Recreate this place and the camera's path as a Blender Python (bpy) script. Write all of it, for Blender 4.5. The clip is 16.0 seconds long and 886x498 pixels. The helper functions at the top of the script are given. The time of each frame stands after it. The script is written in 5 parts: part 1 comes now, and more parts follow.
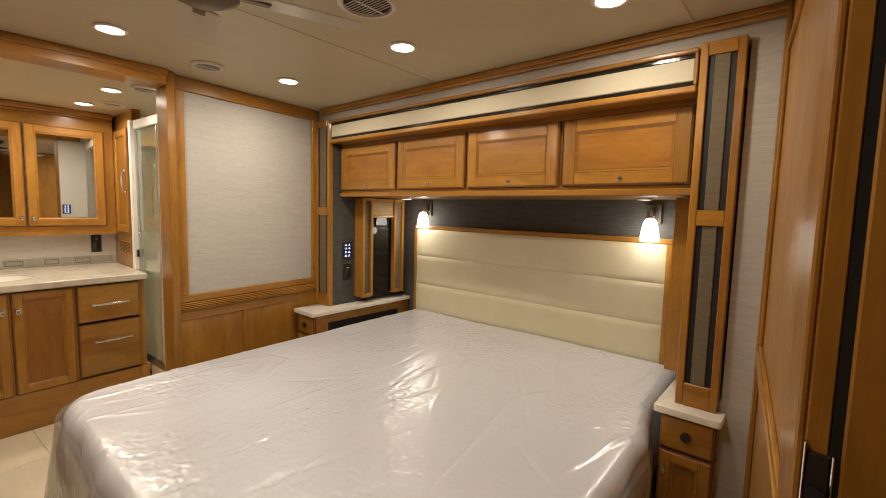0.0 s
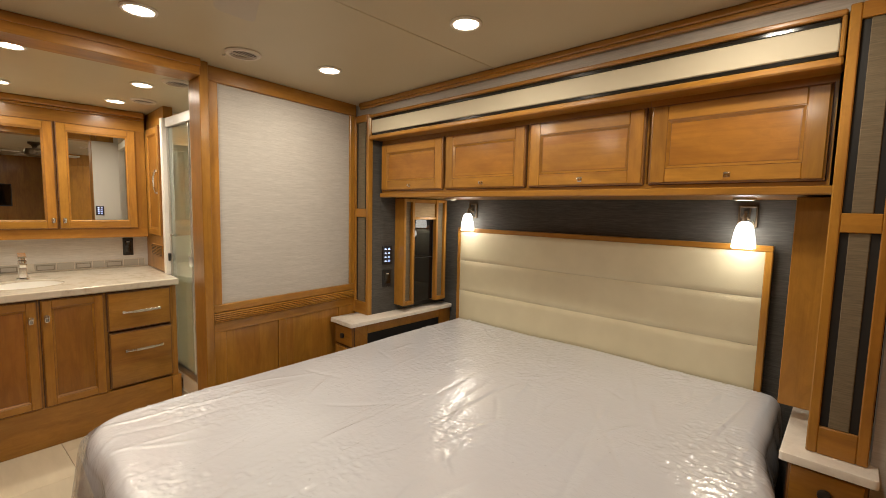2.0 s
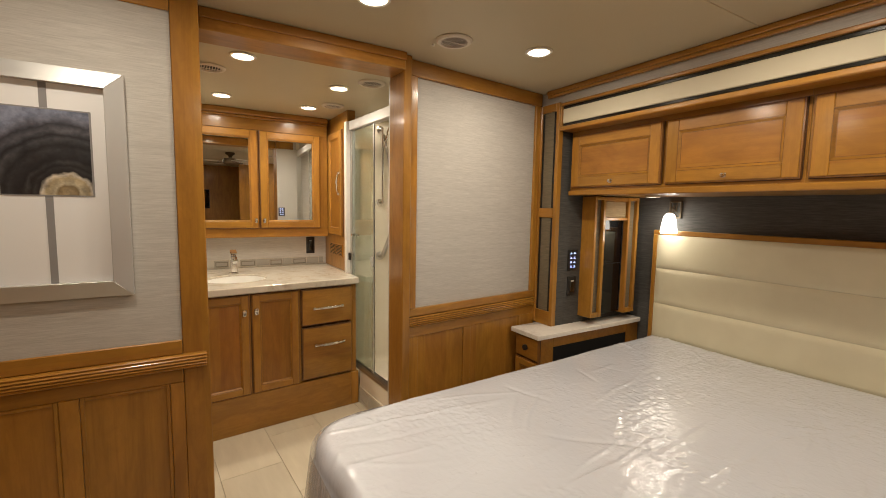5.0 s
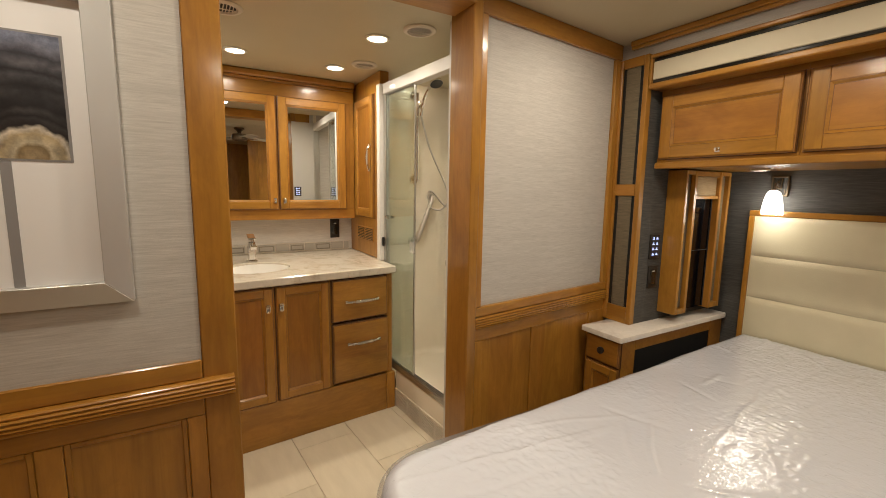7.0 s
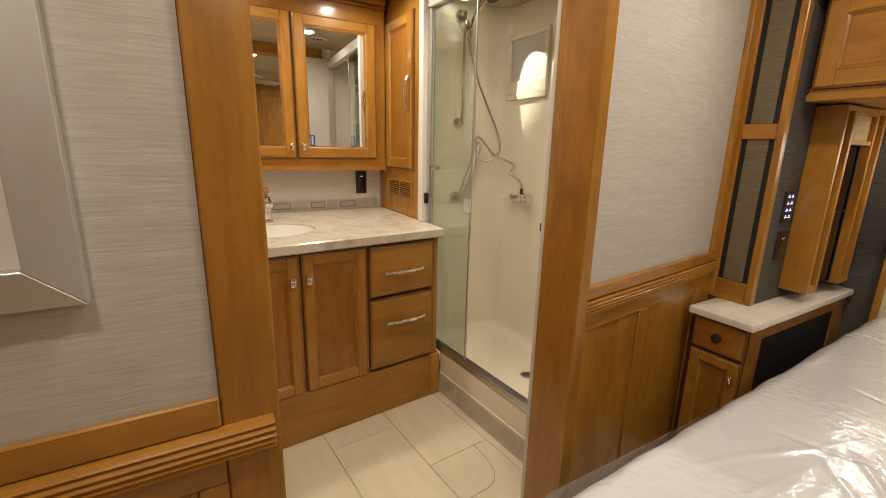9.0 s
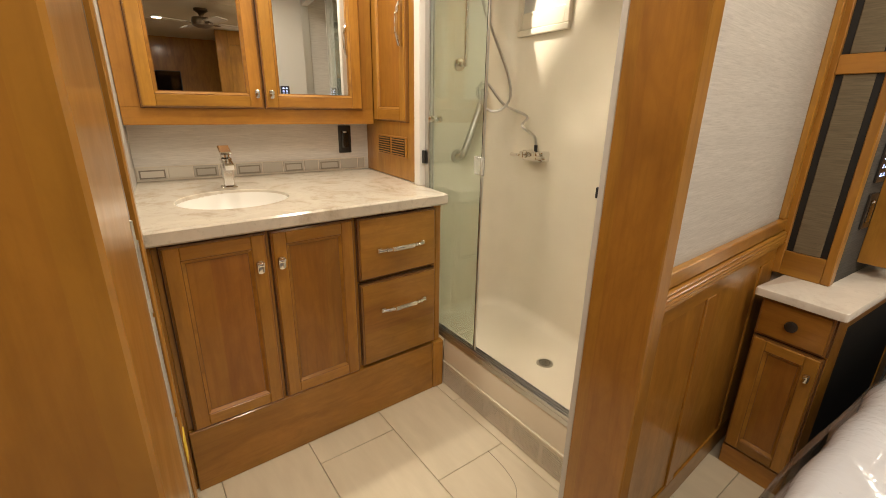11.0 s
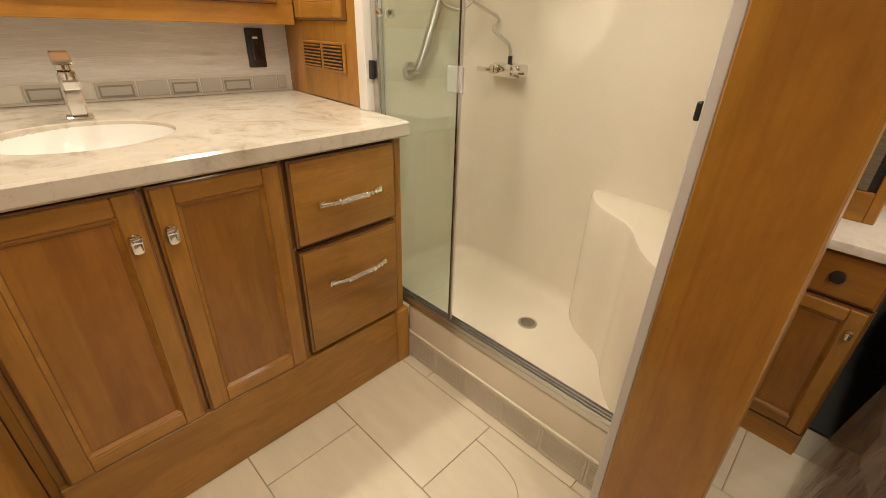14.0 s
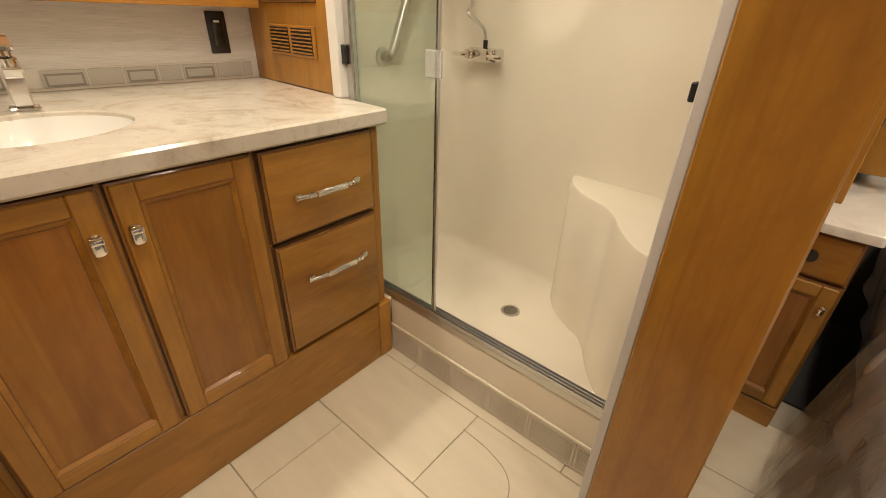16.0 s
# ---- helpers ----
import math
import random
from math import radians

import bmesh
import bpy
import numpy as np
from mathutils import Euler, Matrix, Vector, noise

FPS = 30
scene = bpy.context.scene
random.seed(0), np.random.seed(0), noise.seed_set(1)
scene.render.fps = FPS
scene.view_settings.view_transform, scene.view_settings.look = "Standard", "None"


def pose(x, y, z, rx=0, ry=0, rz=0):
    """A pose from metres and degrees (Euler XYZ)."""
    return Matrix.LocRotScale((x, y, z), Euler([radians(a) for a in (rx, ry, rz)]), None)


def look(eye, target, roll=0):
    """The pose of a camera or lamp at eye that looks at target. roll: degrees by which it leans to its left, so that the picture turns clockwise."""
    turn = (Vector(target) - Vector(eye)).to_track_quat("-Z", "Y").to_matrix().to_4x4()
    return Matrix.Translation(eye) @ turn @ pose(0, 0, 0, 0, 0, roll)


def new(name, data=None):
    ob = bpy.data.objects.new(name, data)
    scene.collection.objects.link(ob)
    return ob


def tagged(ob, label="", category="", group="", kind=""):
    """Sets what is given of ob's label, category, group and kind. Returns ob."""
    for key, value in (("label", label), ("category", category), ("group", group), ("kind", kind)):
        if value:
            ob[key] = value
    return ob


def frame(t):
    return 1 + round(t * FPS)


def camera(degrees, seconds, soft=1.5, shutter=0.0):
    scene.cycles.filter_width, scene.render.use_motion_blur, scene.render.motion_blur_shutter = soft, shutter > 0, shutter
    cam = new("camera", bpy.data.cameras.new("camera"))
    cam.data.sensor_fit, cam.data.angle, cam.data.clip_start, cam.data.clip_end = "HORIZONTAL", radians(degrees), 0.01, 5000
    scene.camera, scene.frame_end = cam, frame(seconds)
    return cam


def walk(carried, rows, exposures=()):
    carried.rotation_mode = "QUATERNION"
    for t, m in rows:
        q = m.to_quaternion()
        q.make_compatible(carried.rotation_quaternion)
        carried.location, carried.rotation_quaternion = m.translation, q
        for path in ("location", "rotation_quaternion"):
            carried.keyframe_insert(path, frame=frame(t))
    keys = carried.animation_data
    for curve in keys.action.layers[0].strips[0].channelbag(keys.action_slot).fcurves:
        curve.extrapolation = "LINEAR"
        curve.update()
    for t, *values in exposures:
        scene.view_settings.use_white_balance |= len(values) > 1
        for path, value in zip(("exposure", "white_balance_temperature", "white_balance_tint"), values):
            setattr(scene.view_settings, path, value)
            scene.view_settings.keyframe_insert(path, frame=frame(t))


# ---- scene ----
cam = camera(91.9, 16.0, soft=0.9)
PATH = [
    (0, (0.491, 0.387, 1.419), (-0.801, 1.903, 1.241), 1.4),
    (0.5, (0.445, 0.414, 1.413), (-0.844, 1.932, 1.238), 1.4),
    (1, (0.369, 0.443, 1.414), (-0.925, 1.957, 1.238), 1.4),
    (1.5, (0.279, 0.467, 1.42), (-1.041, 1.959, 1.243), 1.3),
    (2, (0.198, 0.468, 1.426), (-1.172, 1.914, 1.245), 1.3),
    (2.5, (0.136, 0.464, 1.417), (-1.311, 1.833, 1.241), 1.3),
    (3, (0.086, 0.465, 1.425), (-1.445, 1.739, 1.241), 1.1),
    (3.5, (0.045, 0.455, 1.42), (-1.563, 1.629, 1.234), 1.1),
    (4, (-0.044, 0.421, 1.407), (-1.703, 1.521, 1.223), 1.0),
    (4.5, (-0.163, 0.365, 1.41), (-1.853, 1.417, 1.224), 1.0),
    (5, (-0.27, 0.299, 1.413), (-1.974, 1.328, 1.223), 1.0),
    (7.5, (-0.888, 0.274, 1.361), (-2.588, 1.278, 1.042), 0.9),
    (8, (-1.026, 0.283, 1.337), (-2.718, 1.283, 0.964), 1.0),
    (8.5, (-1.198, 0.278, 1.33), (-2.883, 1.27, 0.907), 1.2),
    (9, (-1.314, 0.274, 1.312), (-2.992, 1.259, 0.848), 1.3),
    (11.5, (-1.735, 0.429, 1.24), (-3.302, 1.463, 0.552), 1.2),
    (12, (-1.787, 0.443, 1.228), (-3.302, 1.511, 0.478), 1.3),
    (12.5, (-1.836, 0.465, 1.218), (-3.303, 1.562, 0.416), 1.4),
    (13, (-1.922, 0.496, 1.198), (-3.339, 1.627, 0.352), 1.5),
    (13.5, (-2.006, 0.526, 1.181), (-3.374, 1.689, 0.301), 1.7),
    (14, (-2.062, 0.543, 1.166), (-3.391, 1.727, 0.255), 1.7),
    (14.5, (-2.086, 0.548, 1.151), (-3.386, 1.748, 0.218), 1.8),
    (15, (-2.094, 0.546, 1.153), (-3.369, 1.761, 0.205), 1.8),
    (15.5, (-2.098, 0.542, 1.153), (-3.351, 1.775, 0.2), 1.7),
    (16, (-2.099, 0.543, 1.156), (-3.328, 1.8, 0.203), 1.7),
]
walk(cam, [(t, look(eye, target, roll)) for t, eye, target, roll in PATH],
     exposures=[(0, 0.0), (5, -0.1), (8.5, -0.12), (11.5, 0.15), (13, 0.2), (16, 0.2)])

# ---------------------------------------------------------------- light
world = bpy.data.worlds.new("world")
scene.world = world
world.use_nodes = True
world.node_tree.nodes["Background"].inputs[0].default_value = (0.02, 0.02, 0.022, 1)
world.node_tree.nodes["Background"].inputs[1].default_value = 0.05

WARM = (1.0, 0.885, 0.72)
CEIL = 2.11


def lamp(name, kind, at, aim, watts, size, colour=WARM, spread=180, cone=0, blend=0.5):
    data = bpy.data.lights.new(name, kind)
    data.energy, data.color = watts, colour
    if kind == "AREA":
        data.shape, data.size, data.spread = "DISK", size, radians(spread)
    else:
        data.shadow_soft_size = size
    if kind == "SPOT":
        data.spot_size, data.spot_blend = radians(cone), blend
    ob = new(name, data)
    ob.matrix_world = look(at, aim)
    return ob


# last two bed entries are unseen, added to brighten west wall and partition
BED_AND_ADDED_LIGHTS = [(-1.685, 0.865), (-1.743, 1.666), (-0.88, 1.70), (-0.05, 1.82), (-1.50, 0.06), (-0.05, 0.50)]
BATH_LIGHTS = [(-2.55, 0.56), (-3.42, 0.53), (-2.83, 1.107), (-3.455, 1.083)]
BED_WATTS, BATH_WATTS = 5.8, 4.3
for x, y in BED_AND_ADDED_LIGHTS:
    lamp("downlight_lamp", "AREA", (x, y, CEIL - 0.012), (x, y, 0), BED_WATTS * (0.8 if y < 0.1 or y > 1.8 else 1.0), 0.085, spread=180)
for x, y in BATH_LIGHTS:
    lamp("downlight_lamp", "AREA", (x, y, CEIL - 0.012), (x, y, 0), BATH_WATTS, 0.085, spread=165)
SCONCES = [(-1.795, 2.79), (-0.145, 2.79)]
for x, y in SCONCES:
    lamp("sconce_lamp", "POINT", (x, y - 0.055, 1.24), (x, y, 0), 0.42, 0.03, (1.0, 0.95, 0.85))
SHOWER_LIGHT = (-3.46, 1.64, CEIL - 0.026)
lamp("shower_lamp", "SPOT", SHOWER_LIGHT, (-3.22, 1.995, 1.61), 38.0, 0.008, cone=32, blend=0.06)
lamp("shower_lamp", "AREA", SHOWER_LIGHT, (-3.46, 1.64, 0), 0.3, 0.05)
PUCKS = [(-1.78, 2.62), (-0.13, 2.62)]
for x, y in PUCKS:
    lamp("puck_lamp", "AREA", (x, y, 1.488), (x, y, 0), 1.0, 0.06, spread=160)

# ---------------------------------------------------------------- materials


def material(name, colour, rough=0.5, metal=0.0, spec=0.5, coat=0.0):
    m = bpy.data.materials.new(name)
    m.use_nodes = True
    b = m.node_tree.nodes["Principled BSDF"]
    b.inputs["Base Color"].default_value = (*colour, 1)
    b.inputs["Roughness"].default_value = rough
    b.inputs["Metallic"].default_value = metal
    b.inputs["Specular IOR Level"].default_value = spec
    b.inputs["Coat Weight"].default_value = coat
    return m


def node(m, kind, **kw):
    n = m.node_tree.nodes.new(kind)
    for k, v in kw.items():
        n.inputs[k].default_value = v
    return n


def link(m, a, b):
    m.node_tree.links.new(a, b)


def bsdf(m):
    return m.node_tree.nodes["Principled BSDF"]


def coords(m, scale, where="Object"):
    tc = node(m, "ShaderNodeTexCoord")
    mp = node(m, "ShaderNodeMapping", Scale=scale)
    link(m, tc.outputs[where], mp.inputs[0])
    return mp.outputs[0]


def noise_tex(m, vec, scale, detail=4.0, rough=0.55, dist=0.0):
    n = node(m, "ShaderNodeTexNoise", Scale=scale, Detail=detail, Roughness=rough, Distortion=dist)
    link(m, vec, n.inputs["Vector"])
    return n.outputs[0]


def ramp(m, fac, stops):
    r = m.node_tree.nodes.new("ShaderNodeValToRGB")
    e = r.color_ramp.elements
    while len(e) < len(stops):
        e.new(0.5)
    for el, (p, c) in zip(e, stops):
        el.position = p
        el.color = (*c, 1) if len(c) == 3 else c
    link(m, fac, r.inputs[0])
    return r.outputs[0]


def mix(m, a, b, fac, mode="MIX"):
    n = m.node_tree.nodes.new("ShaderNodeMix")
    n.data_type, n.blend_type = "RGBA", mode
    for sock, val in ((n.inputs[0], fac), (n.inputs[6], a), (n.inputs[7], b)):
        if isinstance(val, (int, float)):
            sock.default_value = val
        elif isinstance(val, tuple):
            sock.default_value = (*val, 1)
        else:
            link(m, val, sock)
    return n.outputs[2]


def bump(m, height, strength, dist=0.002):
    n = node(m, "ShaderNodeBump", Strength=strength, Distance=dist)
    link(m, height, n.inputs["Height"])
    link(m, n.outputs[0], bsdf(m).inputs["Normal"])


def value_range(m, fac, lo, hi):
    n = node(m, "ShaderNodeMapRange")
    n.inputs[3].default_value, n.inputs[4].default_value = lo, hi
    link(m, fac, n.inputs[0])
    return n.outputs[0]


def wood(name, axis, base, dark, rough=0.32, knots=True):
    """Stained maple with the grain along one axis."""
    m = material(name, base, rough, spec=0.35, coat=0.42)
    bsdf(m).inputs["Coat Roughness"].default_value = 0.14
    info = node(m, "ShaderNodeObjectInfo")
    tc = node(m, "ShaderNodeTexCoord")
    off = node(m, "ShaderNodeVectorMath")
    off.operation = "MULTIPLY_ADD"
    off.inputs[1].default_value = (1, 1, 1)
    comb = node(m, "ShaderNodeCombineXYZ")
    mul = node(m, "ShaderNodeMath")
    mul.operation = "MULTIPLY"
    mul.inputs[1].default_value = 17.0
    link(m, info.outputs["Random"], mul.inputs[0])
    for k in range(3):
        link(m, mul.outputs[0], comb.inputs[k])
    link(m, tc.outputs["Object"], off.inputs[0])
    link(m, comb.outputs[0], off.inputs[2])
    fine, wide, cloud = [85.0, 85.0, 85.0], [9.0, 9.0, 9.0], [26.0, 26.0, 26.0]
    fine[axis], wide[axis], cloud[axis] = 3.5, 2.2, 12.0
    out = []
    for sc in (fine, wide, cloud):
        mp = node(m, "ShaderNodeMapping", Scale=sc)
        link(m, off.outputs[0], mp.inputs[0])
        out.append(mp.outputs[0])
    g = noise_tex(m, out[0], 1.0, 5.0, 0.6)
    w = noise_tex(m, out[1], 1.0, 4.0, 0.55, 1.2)
    cl = noise_tex(m, out[2], 1.0, 5.0, 0.65, 0.8)
    mid = tuple((x + y) / 2 for x, y in zip(base, dark))
    light = tuple(min(1, x * 1.18) for x in base)
    c = ramp(m, w, [(0.28, mid), (0.5, base), (0.74, light)])
    c = mix(m, c, dark, value_range(m, ramp(m, g, [(0.48, (0, 0, 0)), (0.75, (1, 1, 1))]), 0.0, 0.30))
    c = mix(m, c, mid, value_range(m, ramp(m, cl, [(0.42, (0, 0, 0)), (0.72, (1, 1, 1))]), 0.0, 0.5))
    if knots:
        vo = node(m, "ShaderNodeTexVoronoi", Scale=2.0)
        link(m, off.outputs[0], vo.inputs["Vector"])
        k = ramp(m, vo.outputs["Distance"], [(0.012, (1, 1, 1)), (0.034, (0, 0, 0))])
        c = mix(m, c, tuple(v * 0.35 for v in dark), value_range(m, k, 0.0, 0.7))
    # glued boards of slightly different tone, and a shift from piece to piece
    sep = node(m, "ShaderNodeSeparateXYZ")
    link(m, off.outputs[0], sep.inputs[0])
    others = [q for q in range(3) if q != axis]
    add = node(m, "ShaderNodeMath")
    add.operation = "ADD"
    link(m, sep.outputs[others[0]], add.inputs[0])
    link(m, sep.outputs[others[1]], add.inputs[1])
    snap = node(m, "ShaderNodeMath")
    snap.operation = "SNAP"
    snap.inputs[1].default_value = 0.118
    link(m, add.outputs[0], snap.inputs[0])
    wn = m.node_tree.nodes.new("ShaderNodeTexWhiteNoise")
    wn.noise_dimensions = "1D"
    link(m, snap.outputs[0], wn.inputs["W"])
    board = node(m, "ShaderNodeMath")
    board.operation = "MULTIPLY"
    link(m, value_range(m, wn.outputs["Value"], 0.955, 1.045), board.inputs[0])
    link(m, value_range(m, info.outputs["Random"], 0.88, 1.08), board.inputs[1])
    tone = node(m, "ShaderNodeHueSaturation")
    link(m, board.outputs[0], tone.inputs["Value"])
    link(m, value_range(m, wn.outputs["Value"], 0.496, 0.503), tone.inputs["Hue"])
    link(m, c, tone.inputs["Color"])
    link(m, tone.outputs[0], bsdf(m).inputs["Base Color"])
    link(m, value_range(m, cl, rough - 0.08, rough + 0.10), bsdf(m).inputs["Roughness"])
    bump(m, g, 0.06, 0.001)
    return m


W_BASE, W_DARK = (0.395, 0.184, 0.028), (0.160, 0.063, 0.009)
WX = wood("maple_x", 0, W_BASE, W_DARK)
WY = wood("maple_y", 1, W_BASE, W_DARK)
WZ = wood("maple_z", 2, W_BASE, W_DARK)
WP = wood("maple_panel_z", 2, (0.335, 0.142, 0.021), (0.16, 0.058, 0.008))
WPX = wood("maple_panel_x", 0, (0.39, 0.170, 0.025), (0.17, 0.064, 0.009))
GLAZE = wood("glazed_bead", 2, (0.25, 0.112, 0.027), (0.11, 0.045, 0.011), 0.35, False)
# brown-black wood colour that stands for shade in gaps and recesses
SHADE_WOOD = wood("shade_dark_wood", 0, (0.13, 0.06, 0.025), (0.05, 0.02, 0.01), 0.4, False)


def weave(name, c1, c2, c3, run=1):
    """Wall covering with short horizontal streaks, as of grasscloth."""
    m = material(name, c1, 0.82, spec=0.3)
    sc, sc2 = [330.0, 330.0, 330.0], [60.0, 60.0, 60.0]
    sc[run], sc2[run] = 16.0, 4.0
    if run == 1:
        sc[0], sc2[0] = 16.0, 4.0
    a = noise_tex(m, coords(m, sc), 1.0, 5.0, 0.65)
    b = noise_tex(m, coords(m, sc2), 1.0, 4.0, 0.6)
    c = ramp(m, a, [(0.3, c2), (0.5, c1), (0.72, c3)])
    c = mix(m, c, c2, value_range(m, ramp(m, b, [(0.4, (0, 0, 0)), (0.75, (1, 1, 1))]), 0, 0.55))
    link(m, c, bsdf(m).inputs["Base Color"])
    bump(m, a, 0.25, 0.0015)
    return m


GRASS = weave("grasscloth", (0.515, 0.488, 0.446), (0.43, 0.405, 0.366), (0.585, 0.556, 0.51))
GRASSD = weave("grasscloth_light", (0.66, 0.63, 0.58), (0.55, 0.52, 0.48), (0.74, 0.71, 0.66))
CHAR = weave("charcoal_cloth", (0.085, 0.082, 0.075), (0.055, 0.053, 0.05), (0.12, 0.115, 0.105))
TANC = weave("tan_cloth", (0.36, 0.26, 0.14), (0.26, 0.18, 0.09), (0.44, 0.33, 0.19))
TAUPE = weave("taupe_cloth", (0.17, 0.135, 0.085), (0.125, 0.10, 0.065), (0.21, 0.17, 0.11))

CEILM = material("ceiling_vinyl", (0.47, 0.405, 0.295), 0.42, spec=0.35)
_n = noise_tex(CEILM, coords(CEILM, (1, 1, 1)), 320.0, 3.0)
_w = noise_tex(CEILM, coords(CEILM, (1, 1, 1)), 1.3, 3.0)
link(CEILM, ramp(CEILM, _w, [(0.3, (0.485, 0.425, 0.288)), (0.7, (0.54, 0.473, 0.322))]), bsdf(CEILM).inputs["Base Color"])
bump(CEILM, _n, 0.12, 0.001)

TILE = material("porcelain_tile", (0.66, 0.60, 0.50), 0.3)
_i = node(TILE, "ShaderNodeObjectInfo")
_a = noise_tex(TILE, coords(TILE, (1, 5, 1)), 3.0, 5.0, 0.6, 0.4)
_c = ramp(TILE, _a, [(0.3, (0.66, 0.575, 0.43)), (0.7, (0.745, 0.66, 0.505))])
_h = node(TILE, "ShaderNodeHueSaturation")
link(TILE, value_range(TILE, _i.outputs["Random"], 0.95, 1.04), _h.inputs["Value"])
link(TILE, _c, _h.inputs["Color"])
link(TILE, _h.outputs[0], bsdf(TILE).inputs["Base Color"])
link(TILE, value_range(TILE, _a, 0.22, 0.4), bsdf(TILE).inputs["Roughness"])
GROUT = material("grout", (0.44, 0.375, 0.28), 0.9)
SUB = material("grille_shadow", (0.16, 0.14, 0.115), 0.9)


def stone(name, base, vein, dark):
    m = material(name, base, 0.14, spec=0.6)
    v = coords(m, (1, 1, 1))
    a = noise_tex(m, v, 5.0, 6.0, 0.62, 1.6)
    b = noise_tex(m, v, 38.0, 5.0, 0.65, 0.5)
    c = ramp(m, a, [(0.32, vein), (0.47, base), (0.68, tuple(min(1, x * 1.1) for x in base))])
    c = mix(m, c, dark, value_range(m, ramp(m, b, [(0.56, (0, 0, 0)), (0.76, (1, 1, 1))]), 0, 0.4))
    link(m, c, bsdf(m).inputs["Base Color"])
    return m


COUNTER = stone("cream_stone", (0.60, 0.54, 0.445), (0.44, 0.365, 0.27), (0.22, 0.165, 0.11))
NSTOP = stone("white_stone", (0.70, 0.65, 0.58), (0.62, 0.56, 0.49), (0.5, 0.44, 0.37))
VINYL = material("cream_vinyl", (0.70, 0.64, 0.45), 0.45)
_n = noise_tex(VINYL, coords(VINYL, (1, 1, 1)), 220.0, 4.0)
_w = noise_tex(VINYL, coords(VINYL, (1, 1, 1)), 5.0, 3.0)
link(VINYL, ramp(VINYL, _w, [(0.3, (0.66, 0.60, 0.42)), (0.7, (0.72, 0.66, 0.47))]), bsdf(VINYL).inputs["Base Color"])
bump(VINYL, mix(VINYL, _n, _w, 0.3), 0.18, 0.003)
CREAM = material("cream_panel", (0.60, 0.54, 0.40), 0.62, spec=0.3)
BLACK = material("gloss_black", (0.012, 0.011, 0.010), 0.12, coat=0.5)
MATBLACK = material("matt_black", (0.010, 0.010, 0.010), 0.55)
PLASTICB = material("black_plastic", (0.02, 0.018, 0.017), 0.3)
CHROME = material("chrome", (0.80, 0.78, 0.75), 0.10, 1.0)
NICKEL = material("brushed_nickel", (0.62, 0.59, 0.54), 0.28, 1.0)
ALU = material("aluminium", (0.60, 0.60, 0.58), 0.34, 1.0)
SILVER = material("silver_frame", (0.62, 0.615, 0.60), 0.42, 0.7)
_n = noise_tex(SILVER, coords(SILVER, (300, 20, 20)), 1.0, 3.0)
link(SILVER, value_range(SILVER, _n, 0.3, 0.5), bsdf(SILVER).inputs["Roughness"])
GREYP = material("grey_laminate", (0.56, 0.545, 0.51), 0.38)
BRONZE = material("bronze", (0.16, 0.12, 0.08), 0.4, 0.9)
YELLOW = material("yellow_card", (0.75, 0.52, 0.04), 0.5)
WHITE = material("white_plastic", (0.75, 0.72, 0.66), 0.4)
OFFW = material("off_white_trim", (0.66, 0.60, 0.50), 0.4)
MAT_BOARD = material("mat_board", (0.82, 0.815, 0.81), 0.9)
_n = noise_tex(MAT_BOARD, coords(MAT_BOARD, (1, 1, 1)), 400.0, 2.0)
bump(MAT_BOARD, _n, 0.1, 0.0006)
STRIP = material("grey_mat_strip", (0.27, 0.26, 0.26), 0.85)
PORCELAIN = material("porcelain", (0.82, 0.80, 0.75), 0.1, spec=0.6)
SHOWER = material("shower_gelcoat", (0.70, 0.65, 0.572), 0.22)
_w = noise_tex(SHOWER, coords(SHOWER, (1, 1, 1)), 2.5, 3.0)
link(SHOWER, ramp(SHOWER, _w, [(0.3, (0.77, 0.70, 0.57)), (0.7, (0.82, 0.75, 0.62))]), bsdf(SHOWER).inputs["Base Color"])
bump(SHOWER, noise_tex(SHOWER, coords(SHOWER, (1, 1, 1)), 9.0, 2.0), 0.1, 0.004)
MIRROR = material("mirror_glass", (0.86, 0.87, 0.86), 0.0, 1.0)
SCREEN = material("night_glass", (0.003, 0.003, 0.004), 0.05, spec=0.35)
RUBBER = material("dark_fabric", (0.035, 0.033, 0.032), 0.9)
bump(RUBBER, noise_tex(RUBBER, coords(RUBBER, (1, 1, 1)), 300.0, 3.0), 0.4, 0.002)

GLASS = material("shower_glass", (0.855, 0.918, 0.882), 0.0)
bsdf(GLASS).inputs["Transmission Weight"].default_value = 1.0
bsdf(GLASS).inputs["IOR"].default_value = 1.45
CLEARP = material("clear_plastic", (0.9, 0.92, 0.9), 0.08)
bsdf(CLEARP).inputs["Transmission Weight"].default_value = 0.75

SHEET = material("plastic_sheet_over_mattress", (0.60, 0.615, 0.655), 0.30, spec=0.5, coat=1.0)
bsdf(SHEET).inputs["Coat Roughness"].default_value = 0.045
bsdf(SHEET).inputs["Coat IOR"].default_value = 1.6
_v = coords(SHEET, (1, 1, 1))
_m = noise_tex(SHEET, _v, 3.4, 2.0)
_a = noise_tex(SHEET, _v, 60.0, 3.0)
link(SHEET, ramp(SHEET, _m, [(0.3, (0.61, 0.63, 0.685)), (0.7, (0.635, 0.655, 0.71))]), bsdf(SHEET).inputs["Base Color"])
link(SHEET, value_range(SHEET, _a, 0.24, 0.36), bsdf(SHEET).inputs["Roughness"])
